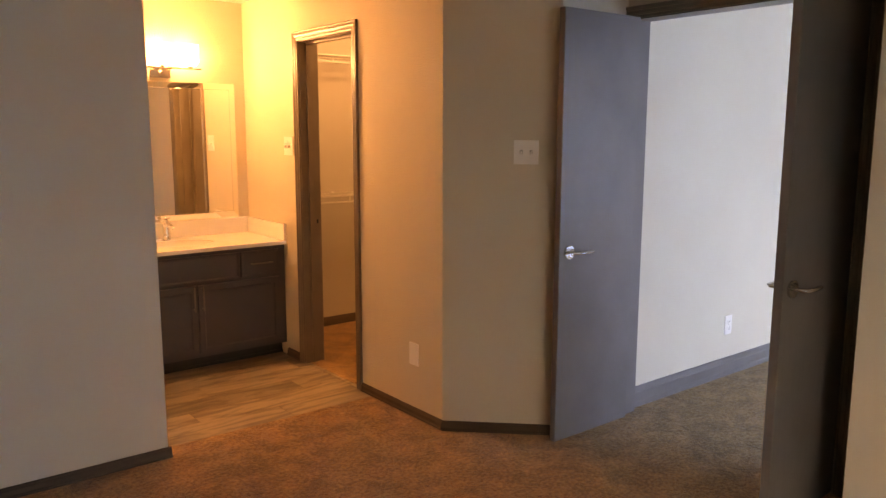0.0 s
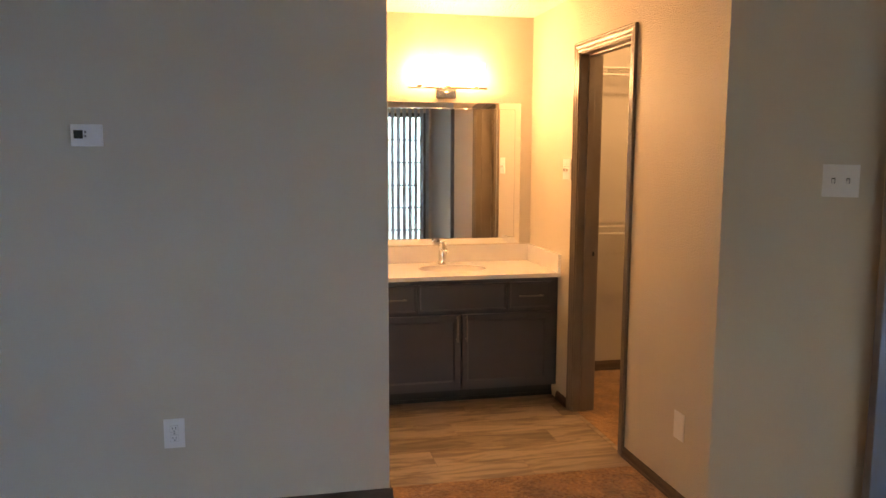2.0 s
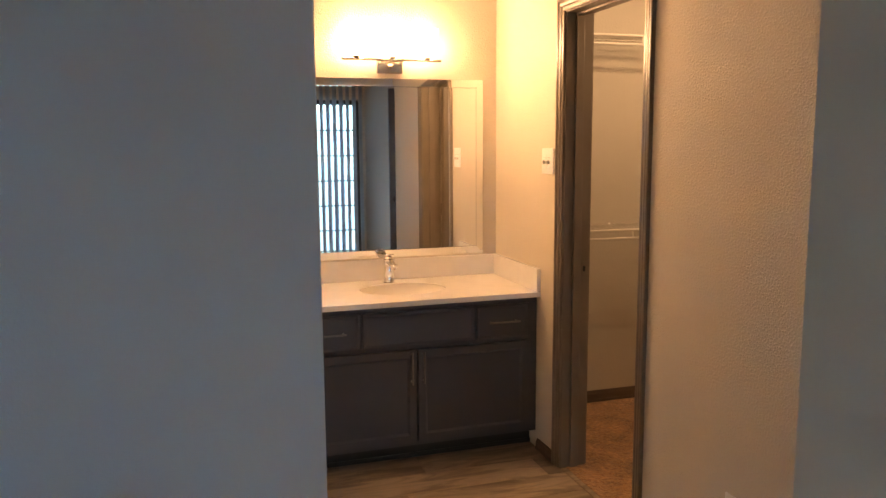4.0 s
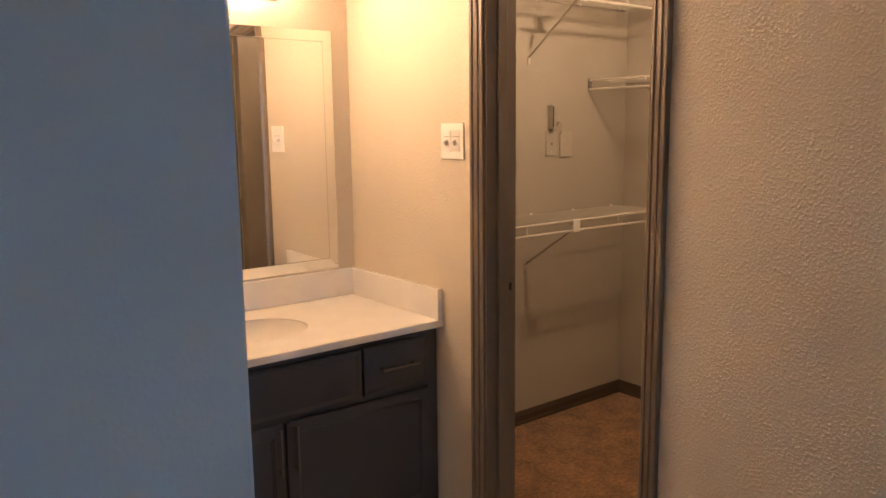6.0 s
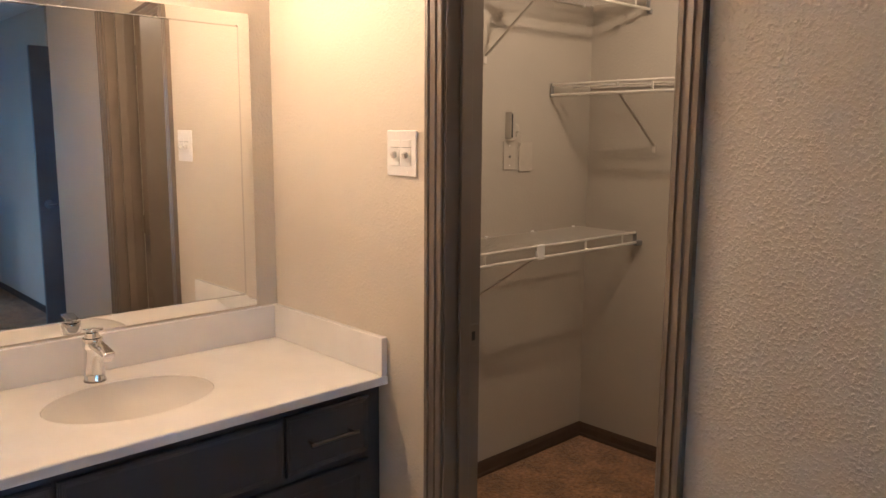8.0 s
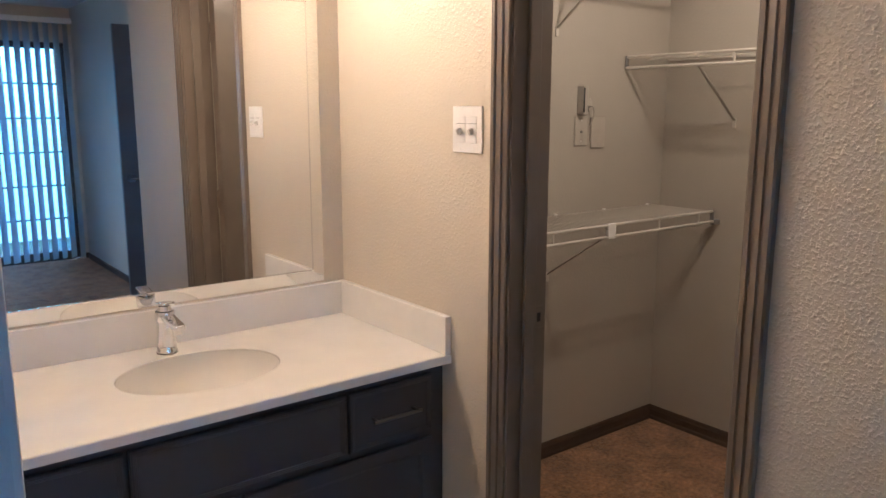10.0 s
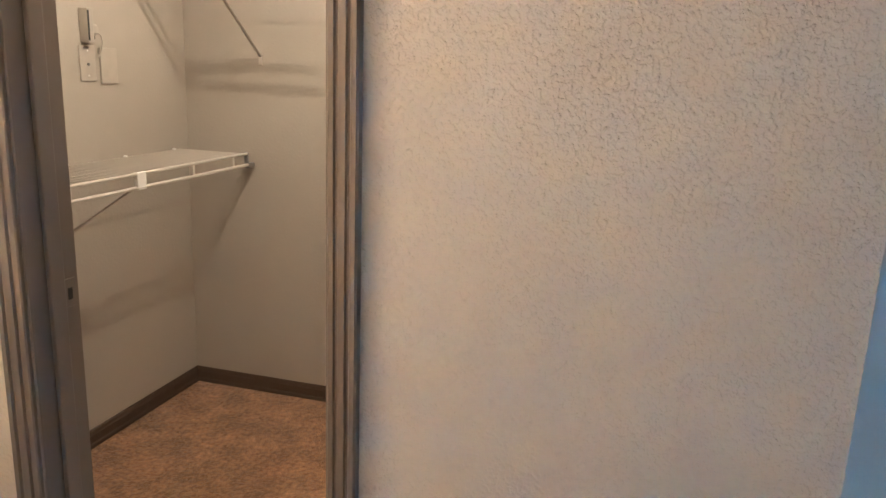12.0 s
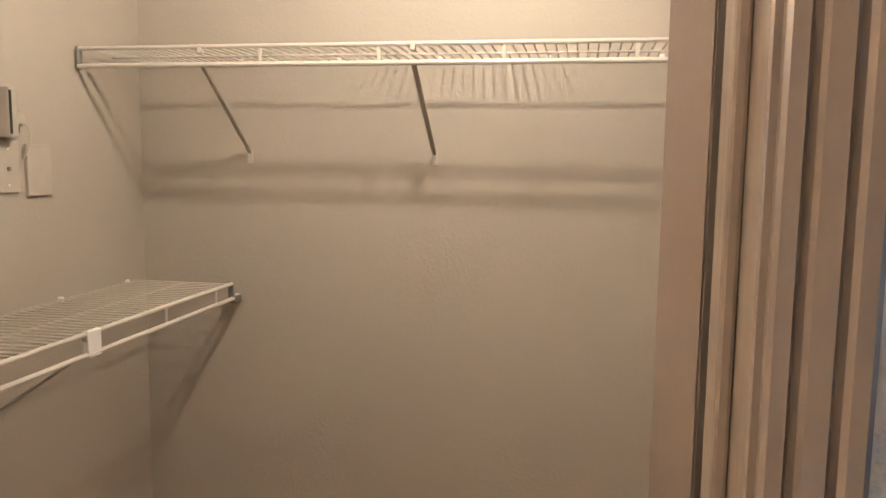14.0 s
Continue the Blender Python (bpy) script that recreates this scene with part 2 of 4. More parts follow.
# ---- mesh helpers ----
def box_bm(x0, y0, z0, x1, y1, z1, bevel=0.0, seg=1, bm=None):
    own = bmesh.new()
    bmesh.ops.create_cube(own, size=1)
    for v in own.verts:
        v.co = Vector(((x0 + x1) / 2 + v.co.x * (x1 - x0), (y0 + y1) / 2 + v.co.y * (y1 - y0), (z0 + z1) / 2 + v.co.z * (z1 - z0)))
    if bevel:
        bmesh.ops.bevel(own, geom=own.edges[:], offset=bevel, segments=seg, affect="EDGES", profile=0.6)
    return joined(bm, own)


def joined(bm, own):
    if bm is None:
        return own
    me = bpy.data.meshes.new("tmp")
    own.to_mesh(me)
    own.free()
    bm.from_mesh(me)
    bpy.data.meshes.remove(me)
    return bm


def prism_bm(points, z0, z1, bm=None):
    """A polygon in x, y raised from z0 to z1."""
    own = bmesh.new()
    low = [own.verts.new((x, y, z0)) for x, y in points]
    high = [own.verts.new((x, y, z1)) for x, y in points]
    own.faces.new(low[::-1])
    own.faces.new(high)
    for i in range(len(points)):
        j = (i + 1) % len(points)
        own.faces.new((low[i], low[j], high[j], high[i]))
    bmesh.ops.recalc_face_normals(own, faces=own.faces[:])
    return joined(bm, own)


def sweep_bm(sections, closed=True, caps=True):
    """Rings of equal length joined one after another."""
    own = bmesh.new()
    rings = [[own.verts.new(p) for p in ring] for ring in sections]
    n = len(rings[0])
    for a, b in zip(rings, rings[1:]):
        for i in range(n if closed else n - 1):
            j = (i + 1) % n
            own.faces.new((a[i], a[j], b[j], b[i]))
    if caps:
        own.faces.new(rings[0][::-1])
        own.faces.new(rings[-1])
    bmesh.ops.recalc_face_normals(own, faces=own.faces[:])
    return own


def tube_bm(points, r, sides=8, bm=None, scale=(1, 1)):
    """A round bar along a line of points."""
    pts = [Vector(p) for p in points]
    rings = []
    for i, p in enumerate(pts):
        way = (pts[min(i + 1, len(pts) - 1)] - pts[max(i - 1, 0)]).normalized()
        side = way.cross(Vector((0, 0, 1)))
        side = side.normalized() if side.length > 1e-4 else Vector((1, 0, 0))
        up = side.cross(way)
        rings.append([p + side * (r * scale[0] * math.cos(a)) + up * (r * scale[1] * math.sin(a)) for a in [2 * math.pi * k / sides for k in range(sides)]])
    return joined(bm, sweep_bm(rings))


def lathe_bm(profile, at, sides=32, bm=None, axis="z"):
    """(radius, height) pairs turned about an upright axis."""
    rings = []
    for r, h in profile:
        ring = []
        for k in range(sides):
            a = 2 * math.pi * k / sides
            c, s = max(r, 1e-4) * math.cos(a), max(r, 1e-4) * math.sin(a)
            p = (c, s, h) if axis == "z" else (c, -h, s) if axis == "y" else (h, c, s)
            ring.append(Vector(at) + Vector(p))
        rings.append(ring)
    return joined(bm, sweep_bm(rings))


def mesh_of(name, bm, material, smooth=False):
    me = bpy.data.meshes.new(name)
    bm.to_mesh(me)
    bm.free()
    me.materials.append(material)
    if smooth:
        me.polygons.foreach_set("use_smooth", [True] * len(me.polygons))
        me.set_sharp_from_angle(angle=radians(40))
    return me


def thing(name, label, category, group="", kind="", at=(0, 0, 0)):
    ob = new(name)
    ob.empty_display_size = 0.05
    ob.location = at
    return tagged(ob, label, category, group, kind)


def part(name, bm, material, parent, label="", smooth=False):
    """One mesh under a thing or a part; bm in world metres."""
    ob = new(name, mesh_of(name, bm, material, smooth))
    place = Vector((0, 0, 0))
    p = parent
    while p is not None:
        place += p.location
        p = p.parent
    ob.data.transform(Matrix.Translation(-place))
    ob.parent = parent
    return tagged(ob, label)


def solid(name, bm, material, label="", category="", group="", kind="", smooth=False):
    return tagged(new(name, mesh_of(name, bm, material, smooth)), label, category, group, kind)


def structure(name, bm, material, label, category="wall"):
    return solid(name, bm, material, label, category, kind="structure")


# ---- the large structure ----
TOP = 2.36
LEFT_Y = -1.72
END_X = -1.205
CORNER_Y = -2.240
HALL_Y = -2.633
HALL_X = -HALL_Y + CORNER_Y
DOOR_X = 0.86
BACK_Y = -5.83
OPEN_A, OPEN_B, OPEN_TOP = -0.815, -1.432, 2.032
JAMB = 0.018

structure("wall_thermostat", box_bm(-4.6, LEFT_Y, -0.02, END_X, LEFT_Y + 0.12, TOP + 0.02, 0.006, 2), M_ROOM, "smooth greige painted bedroom wall with thermostat")
structure("wall_alcove", box_bm(END_X - 0.12, LEFT_Y + 0.12, -0.02, END_X, 0.0, TOP + 0.02), M_WALL, "greige textured wall closing the vanity alcove")
structure("wall_mirror", box_bm(END_X - 0.12, 0.0, -0.02, 0.12, 0.12, TOP + 0.02), M_SOFT, "greige textured wall behind the vanity mirror")

structure("wall_vanity_side", box_bm(0, OPEN_A + JAMB, -0.02, 0.12, 0.0, TOP + 0.02), M_SOFT, "lightly textured greige wall beside the vanity")
wall = box_bm(0, OPEN_B - JAMB, OPEN_TOP + JAMB, 0.12, OPEN_A + JAMB, TOP + 0.02)
prism_bm([(0, OPEN_B - JAMB), (0, CORNER_Y), (0.12, CORNER_Y + 0.05), (0.12, OPEN_B - JAMB)], -0.02, TOP + 0.02, bm=wall)
structure("wall_closet_door", wall, M_WALL, "knockdown textured greige wall around the closet door")
structure("wall_diagonal", prism_bm([(0, CORNER_Y), (HALL_X, HALL_Y), (HALL_X + 0.05, HALL_Y + 0.12), (0.12, CORNER_Y + 0.05)], -0.02, TOP + 0.02), M_ROOM, "greige painted angled wall with light switches")
structure("wall_hall", prism_bm([(HALL_X, HALL_Y), (4.6, HALL_Y), (4.6, HALL_Y + 0.12), (HALL_X + 0.05, HALL_Y + 0.12)], -0.02, TOP + 0.02), M_ROOM, "pale hall wall lit by daylight")
structure("wall_closet_side", box_bm(0.12, -0.04, -0.02, 1.755, 0.08, TOP + 0.02), M_CLOSET, "closet side wall in greige paint dimmed for shade")
structure("wall_closet_back", box_bm(1.638, HALL_Y + 0.12, -0.02, 1.758, -0.04, TOP + 0.02), M_CLOSET, "closet back wall in greige paint dimmed for shade")
structure("wall_closet_lining", box_bm(0.46, HALL_Y + 0.124, -0.02, 1.638, HALL_Y + 0.14, TOP + 0.02), M_CLOSET, "closet end wall in greige paint dimmed for shade")
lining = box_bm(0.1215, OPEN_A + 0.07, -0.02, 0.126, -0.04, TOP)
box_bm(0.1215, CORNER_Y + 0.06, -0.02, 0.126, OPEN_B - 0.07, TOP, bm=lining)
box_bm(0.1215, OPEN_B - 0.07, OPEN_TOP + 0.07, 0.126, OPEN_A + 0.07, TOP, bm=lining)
structure("wall_closet_front", lining, M_CLOSET, "closet wall beside its door in greige paint dimmed for shade")

# double doorway: the partition with its header, the recess beside it, the window wall
DW_A, DW_B = -2.662, -3.80
RECESS_Y = -3.985
part_wall = box_bm(DOOR_X, DW_A, -0.02, DOOR_X + 0.12, HALL_Y, TOP + 0.02)
box_bm(DOOR_X, DW_B, 2.06, DOOR_X + 0.12, DW_A, TOP + 0.02, bm=part_wall)
box_bm(DOOR_X, RECESS_Y, -0.02, DOOR_X + 0.12, DW_B, TOP + 0.02, bm=part_wall)
structure("wall_doorway", part_wall, M_ROOM, "greige wall with the double doorway to the hall")
structure("wall_recess", box_bm(0.5, BACK_Y, -0.02, DOOR_X + 0.12, RECESS_Y, TOP + 0.02), M_ROOM, "greige wall running from doorway to window")
WX0, WX1, WZ = -2.1, 0.44, 2.05
back = box_bm(-4.6, BACK_Y - 0.14, -0.02, WX0, BACK_Y, TOP + 0.02)
box_bm(WX0, BACK_Y - 0.14, WZ, WX1, BACK_Y, TOP + 0.02, bm=back)
box_bm(WX1, BACK_Y - 0.14, -0.02, 0.98, BACK_Y, TOP + 0.02, bm=back)
structure("wall_window", back, M_ROOM, "greige wall around the sliding patio door")
structure("wall_west", box_bm(-4.72, BACK_Y - 0.14, -0.02, -4.6, LEFT_Y + 0.12, TOP + 0.02), M_ROOM, "plain greige bedroom wall")
structure("wall_living_east", box_bm(4.6, -6.62, -0.02, 4.72, HALL_Y + 0.12, TOP + 0.02), M_ROOM, "plain pale living room wall")
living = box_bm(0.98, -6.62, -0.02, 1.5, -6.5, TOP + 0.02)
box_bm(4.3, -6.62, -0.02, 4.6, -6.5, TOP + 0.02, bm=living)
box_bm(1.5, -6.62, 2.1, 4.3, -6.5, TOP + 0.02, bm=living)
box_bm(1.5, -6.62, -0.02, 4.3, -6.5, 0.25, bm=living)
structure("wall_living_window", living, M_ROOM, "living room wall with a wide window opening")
structure("wall_living_west", box_bm(0.86, -6.62, -0.02, 0.98, BACK_Y - 0.14, TOP + 0.02), M_ROOM, "plain pale living room wall")

structure("ceiling", box_bm(-4.72, -6.62, TOP, 4.72, 0.12, TOP + 0.1), M_CEIL, "off-white sprayed textured ceiling", "ceiling")
structure("floor", box_bm(-4.72, -6.62, -0.15, 4.72, 0.12, -0.012), M_SUB, "floor slab under carpet and planks", "floor")


def carpet_sheet(name, points, label):
    return structure(name, prism_bm(points, -0.011, 0.0), M_CARPET, label, "carpet")


VINYL_Y = -1.61
carpet_sheet("carpet_bedroom", [(-4.6, BACK_Y), (0.5, BACK_Y), (0.5, RECESS_Y), (DOOR_X + 0.06, RECESS_Y), (DOOR_X + 0.06, HALL_Y), (HALL_X, HALL_Y), (0, CORNER_Y), (0, VINYL_Y), (END_X, VINYL_Y), (END_X, LEFT_Y), (-4.6, LEFT_Y)], "speckled beige plush carpet")
carpet_sheet("carpet_hall", [(DOOR_X + 0.06, -6.5), (4.6, -6.5), (4.6, HALL_Y), (DOOR_X + 0.06, HALL_Y)], "speckled beige plush carpet in the hall")
carpet_sheet("carpet_closet", [(0.03, OPEN_B), (0.12, OPEN_B), (0.12, CORNER_Y + 0.05), (HALL_X + 0.05, HALL_Y + 0.12), (1.638, HALL_Y + 0.12), (1.638, -0.04), (0.12, -0.04), (0.12, OPEN_A), (0.03, OPEN_A)], "brown-beige plush closet carpet")
structure("ground", box_bm(-60, -120, -0.4, 60, -6.9, -0.3), plain("outside_ground", (0.10, 0.12, 0.07), 0.9), "dull green ground outside", "ground")
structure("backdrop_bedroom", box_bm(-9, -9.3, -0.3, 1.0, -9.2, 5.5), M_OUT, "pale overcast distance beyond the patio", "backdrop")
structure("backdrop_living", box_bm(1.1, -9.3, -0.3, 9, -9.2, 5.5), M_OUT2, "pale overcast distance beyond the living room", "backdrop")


# baseboards: a low ogee-topped board along a wall
def baseboard(name, a, b, side, h=0.05, t=0.012, material=M_BASE, label="dark taupe painted baseboard"):
    """From a to b at the foot of a wall; side: the way it stands out of the wall."""
    s = Vector((side[0], side[1], 0)).normalized()
    prof = [(0, 0.0), (t + 0.004, 0.0), (t + 0.004, h * 0.2), (t, h * 0.28), (t, h * 0.70), (t * 0.75, h * 0.78), (t * 0.6, h * 0.92), (t * 0.3, h), (0, h)]
    rings = []
    for p in (a, b):
        rings.append([Vector((p[0], p[1], 0.0)) + s * (d + 0.0005) + Vector((0, 0, z)) for d, z in prof])
    return structure(name, sweep_bm(rings), material, label, "baseboard")


baseboard("baseboard_thermostat", (-4.6, LEFT_Y), (END_X + 0.012, LEFT_Y), (0, -1))
baseboard("baseboard_wall_end", (END_X, LEFT_Y - 0.012), (END_X, -0.52), (1, 0))
baseboard("baseboard_alcove", (0, OPEN_B - 0.064), (0, CORNER_Y - 0.006), (-1, 0))
baseboard("baseboard_vanity_side", (0, -0.57), (0, OPEN_A + 0.064), (-1, 0))
baseboard("baseboard_diagonal", (-0.006, CORNER_Y - 0.004), (HALL_X, HALL_Y), (-1, -1))
baseboard("baseboard_leaf_wall", (HALL_X - 0.006, HALL_Y), (DOOR_X, HALL_Y), (0, -1))
baseboard("baseboard_recess", (DOOR_X, RECESS_Y), (0.487, RECESS_Y), (0, 1))
baseboard("baseboard_right", (0.5, RECESS_Y + 0.012), (0.5, BACK_Y), (-1, 0))
baseboard("baseboard_window", (0.5, BACK_Y), (WX1 + 0.03, BACK_Y), (0, 1))
baseboard("baseboard_window_far", (WX0 - 0.04, BACK_Y), (-4.6, BACK_Y), (0, 1))
baseboard("baseboard_west", (-4.6, BACK_Y), (-4.6, LEFT_Y), (1, 0))
baseboard("baseboard_closet_side", (0.126, -0.04), (1.638, -0.04), (0, -1), 0.066, 0.011, label="dark taupe baseboard in the closet")
baseboard("baseboard_closet_back", (1.638, -0.04), (1.638, HALL_Y + 0.14), (-1, 0), 0.066, 0.011, label="dark taupe baseboard in the closet")
baseboard("baseboard_closet_end", (1.638, HALL_Y + 0.14), (0.47, HALL_Y + 0.14), (0, 1), 0.066, 0.011, label="dark taupe baseboard in the closet")
baseboard("baseboard_hall", (DOOR_X + 0.12, HALL_Y), (4.6, HALL_Y), (0, -1), 0.115, 0.015, M_DOOR, "tall grey painted hall baseboard")


# ---- closet doorway: jambs, stops, moulded casing ----
CASE = [(0.0, 0.0), (0.0, 0.007), (0.003, 0.0095), (0.012, 0.0105), (0.0145, 0.0075), (0.019, 0.0075), (0.0215, 0.0125), (0.034, 0.0145), (0.0365, 0.0115), (0.041, 0.0115), (0.044, 0.0165), (0.053, 0.0175), (0.057, 0.0145), (0.057, 0.0)]


def casing(prefix, plane, sign, a, b, top, axis, parent):
    """Moulded trim round an opening from a to b (a > b) on the wall face plane; sign: the way it faces."""
    def at(along, z, out):
        return Vector((plane + sign * out, along, z)) if axis == "x" else Vector((along, plane + sign * out, z))
    for name, rings in (
        ("casing_side", [[at(a + u, 0.0, v) for u, v in CASE], [at(a + u, top + u, v) for u, v in CASE]]),
        ("casing_side", [[at(b - u, 0.0, v) for u, v in CASE], [at(b - u, top + u, v) for u, v in CASE]]),
        ("casing_head", [[at(a + u, top + u, v) for u, v in CASE], [at(b - u, top + u, v) for u, v in CASE]]),
    ):
        part(name, sweep_bm(rings), M_TRIM, parent, "taupe moulded casing")


frame_closet = thing("door_frame_closet", "taupe painted closet door frame with moulded casing", "door frame", kind="structure", at=(0.06, (OPEN_A + OPEN_B) / 2, 0))
casing("closet", -0.0005, -1, OPEN_A + 0.006, OPEN_B - 0.006, OPEN_TOP + 0.006, "x", frame_closet)
casing("closet", 0.1265, 1, OPEN_A + 0.006, OPEN_B - 0.006, OPEN_TOP + 0.006, "x", frame_closet)
part("jamb", box_bm(-0.0005, OPEN_A, -0.012, 0.1265, OPEN_A + JAMB - 0.001, OPEN_TOP + JAMB - 0.001, 0.0015), M_TRIM, frame_closet)
part("jamb", box_bm(-0.0005, OPEN_B - JAMB + 0.001, -0.012, 0.1265, OPEN_B, OPEN_TOP + JAMB - 0.001, 0.0015), M_TRIM, frame_closet)
part("head_jamb", box_bm(-0.0005, OPEN_B, OPEN_TOP, 0.1265, OPEN_A, OPEN_TOP + JAMB - 0.001, 0.0015), M_TRIM, frame_closet)
SX0, SX1 = 0.045, 0.083
part("door_stop", box_bm(SX0, OPEN_A - 0.011, -0.01, SX1, OPEN_A - 0.0003, OPEN_TOP - 0.011, 0.003, 2), M_TRIM, frame_closet)
part("door_stop", box_bm(SX0, OPEN_B + 0.0003, -0.01, SX1, OPEN_B + 0.011, OPEN_TOP - 0.011, 0.003, 2), M_TRIM, frame_closet)
part("door_stop", box_bm(SX0, OPEN_B + 0.0003, OPEN_TOP - 0.011, SX1, OPEN_A - 0.0003, OPEN_TOP - 0.0003, 0.003, 2), M_TRIM, frame_closet)
part("strike_plate", box_bm(0.089, OPEN_A - 0.0025, 0.895, 0.118, OPEN_A - 0.0002, 0.955, 0.001), M_TRIM, frame_closet, "painted-over strike plate")
part("strike_hole", box_bm(0.096, OPEN_A - 0.0032, 0.911, 0.108, OPEN_A - 0.0024, 0.935), M_SLOT, frame_closet, "dark latch hole")


# ---- doors ----
def lever(parent, at, out, along):
    """A round rose with a bent lever; out: away from the leaf, along: the way the lever points."""
    o, a = Vector(out), Vector(along)
    p = Vector(at)
    handle = part("door_lever", tube_bm([p + o * 0.008, p + o * 0.045, p + o * 0.056 + a * 0.012, p + o * 0.058 + a * 0.05, p + o * 0.052 + a * 0.112], 0.0085, 12, scale=(1, 0.9)), M_NICKEL, parent, "brushed nickel lever", True)
    part("rose", tube_bm([p, p + o * 0.004, p + o * 0.009, p + o * 0.0095], 0.032, 28), M_NICKEL, handle, "round nickel rose", True)
    return handle


def door_leaf(name, label, hinge, width, direction, thick_side, height, levers=True, paint=M_DOOR):
    """A flush leaf from its hinge along direction; thick_side: the way its thickness goes."""
    d, s = Vector((*direction, 0)), Vector((*thick_side, 0))
    h = Vector((*hinge, 0))
    leaf = thing(name, label, "door", "interior doors", at=(hinge[0], hinge[1], 0.012))
    pts = [h, h + d * width, h + d * width + s * 0.035, h + s * 0.035]
    bm = prism_bm([(p.x, p.y) for p in pts], 0.012, height)
    bmesh.ops.bevel(bm, geom=bm.edges[:], offset=0.0018, segments=2, affect="EDGES")
    slab = part("slab", bm, paint, leaf)
    if levers:
        q = h + d * (width - 0.062)
        q.z = 0.935
        lever(leaf, q - s * 0.0, -s, -d)
        lever(leaf, q + s * 0.035, s, -d)
        e = h + d * width + s * 0.0175
        part("latch_plate", box_bm(e.x - 0.012 * abs(d.y) - 0.0012 * abs(d.x), e.y - 0.012 * abs(d.x) - 0.0012 * abs(d.y), 0.907, e.x + 0.012 * abs(d.y) + 0.0012 * abs(d.x), e.y + 0.012 * abs(d.x) + 0.0012 * abs(d.y), 0.963), paint, leaf, "painted latch plate")
    for z in (0.25, 1.02, 1.8):
        part("hinge", tube_bm([h + Vector((0, 0, z - 0.045)), h + Vector((0, 0, z + 0.045))], 0.006, 10), M_NICKEL if paint is M_DOOR else paint, leaf, "", True)
    return leaf


door_leaf("double_door_leaf", "open flush grey door leaf with nickel lever, back against wall", (0.845, -2.690), 0.535, (-1, 0), (0, -1), 2.045)
door_leaf("double_door_leaf", "open flush grey door leaf with nickel lever, beside recess", (0.838, -3.798), 0.520, (-1, 0), (0, 1), 2.045)
ca, sa = math.cos(radians(-22)), math.sin(radians(-22))
door_leaf("closet_door_leaf", "flush taupe closet door swung open into the closet", (0.131, OPEN_B + 0.008), 0.6, (ca, sa), (-sa, ca), 2.026, paint=M_TRIM)

frame_double = thing("door_frame_double", "dark grey painted double doorway frame", "door frame", kind="structure", at=(DOOR_X + 0.06, (DW_A + DW_B) / 2, 0))
part("jamb", box_bm(DOOR_X - 0.001, DW_A - 0.018, -0.01, DOOR_X + 0.121, DW_A - 0.0005, 2.058, 0.002), M_DOOR, frame_double)
part("jamb", box_bm(DOOR_X - 0.001, DW_B + 0.0005, -0.01, DOOR_X + 0.121, DW_B + 0.018, 2.058, 0.002), M_DOOR, frame_double)
part("head_jamb", box_bm(DOOR_X - 0.001, DW_B + 0.018, 2.04, DOOR_X + 0.121, DW_A - 0.018, 2.059, 0.002), M_DOOR, frame_double)
casing("double", DOOR_X - 0.0015, -1, DW_A - 0.012, DW_B + 0.012, 2.046, "x", frame_double)


# ---- patio door with vertical blinds ----
patio = thing("window_patio", "dark framed sliding patio door with thin grilles", "patio door", kind="structure", at=((WX0 + WX1) / 2, BACK_Y - 0.08, 0))
for x0, x1 in ((WX0, WX0 + 0.05), (WX1 - 0.05, WX1), ((WX0 + WX1) / 2 - 0.035, (WX0 + WX1) / 2 + 0.035)):
    part("stile", box_bm(x0, BACK_Y - 0.12, 0.0, x1, BACK_Y - 0.07, WZ, 0.003), M_FRAME, patio)
part("head_rail", box_bm(WX0 + 0.05, BACK_Y - 0.12, WZ - 0.06, WX1 - 0.05, BACK_Y - 0.07, WZ), M_FRAME, patio)
part("bottom_rail", box_bm(WX0 + 0.05, BACK_Y - 0.12, -0.01, WX1 - 0.05, BACK_Y - 0.07, 0.08), M_FRAME, patio)
for i in range(5):
    z = 0.08 + (WZ - 0.14) * (i + 1) / 6
    part("grille_bar", box_bm(WX0 + 0.05, BACK_Y - 0.101, z - 0.009, WX1 - 0.05, BACK_Y - 0.089, z + 0.009), M_FRAME, patio)
for x0, x1 in ((WX0 + 0.05, (WX0 + WX1) / 2 - 0.035), ((WX0 + WX1) / 2 + 0.035, WX1 - 0.05)):
    pane = part("pane", box_bm(x0, BACK_Y - 0.086, 0.08, x1, BACK_Y - 0.082, WZ - 0.06), M_GLASS, patio)
    pane.visible_shadow = False

blinds = thing("vertical_blinds", "half-open pale vinyl vertical blinds before the patio door", "blinds", at=(WX1 - 0.1, BACK_Y + 0.06, 2.22))
BX0 = WX0 - 0.04
part("headrail", box_bm(WX0 - 0.06, BACK_Y + 0.001, 2.215, WX1 + 0.055, BACK_Y + 0.085, 2.262, 0.004), M_PLASTIC, blinds, "white headrail valance")
rows = []
for k in range(7):
    u = -0.0445 + 0.089 * k / 6
    rows.append((u, 0.006 * (1 - (u / 0.0445) ** 2)))
rings = [[Vector((u, v, 0)) for u, v in rows] + [Vector((u, v + 0.0009, 0)) for u, v in rows[::-1]], [Vector((u, v, 2.185)) for u, v in rows] + [Vector((u, v + 0.0009, 2.185)) for u, v in rows[::-1]]]
slat_mesh = mesh_of("slat", sweep_bm(rings), M_SLAT)
random.seed(4)
n_slats = 32
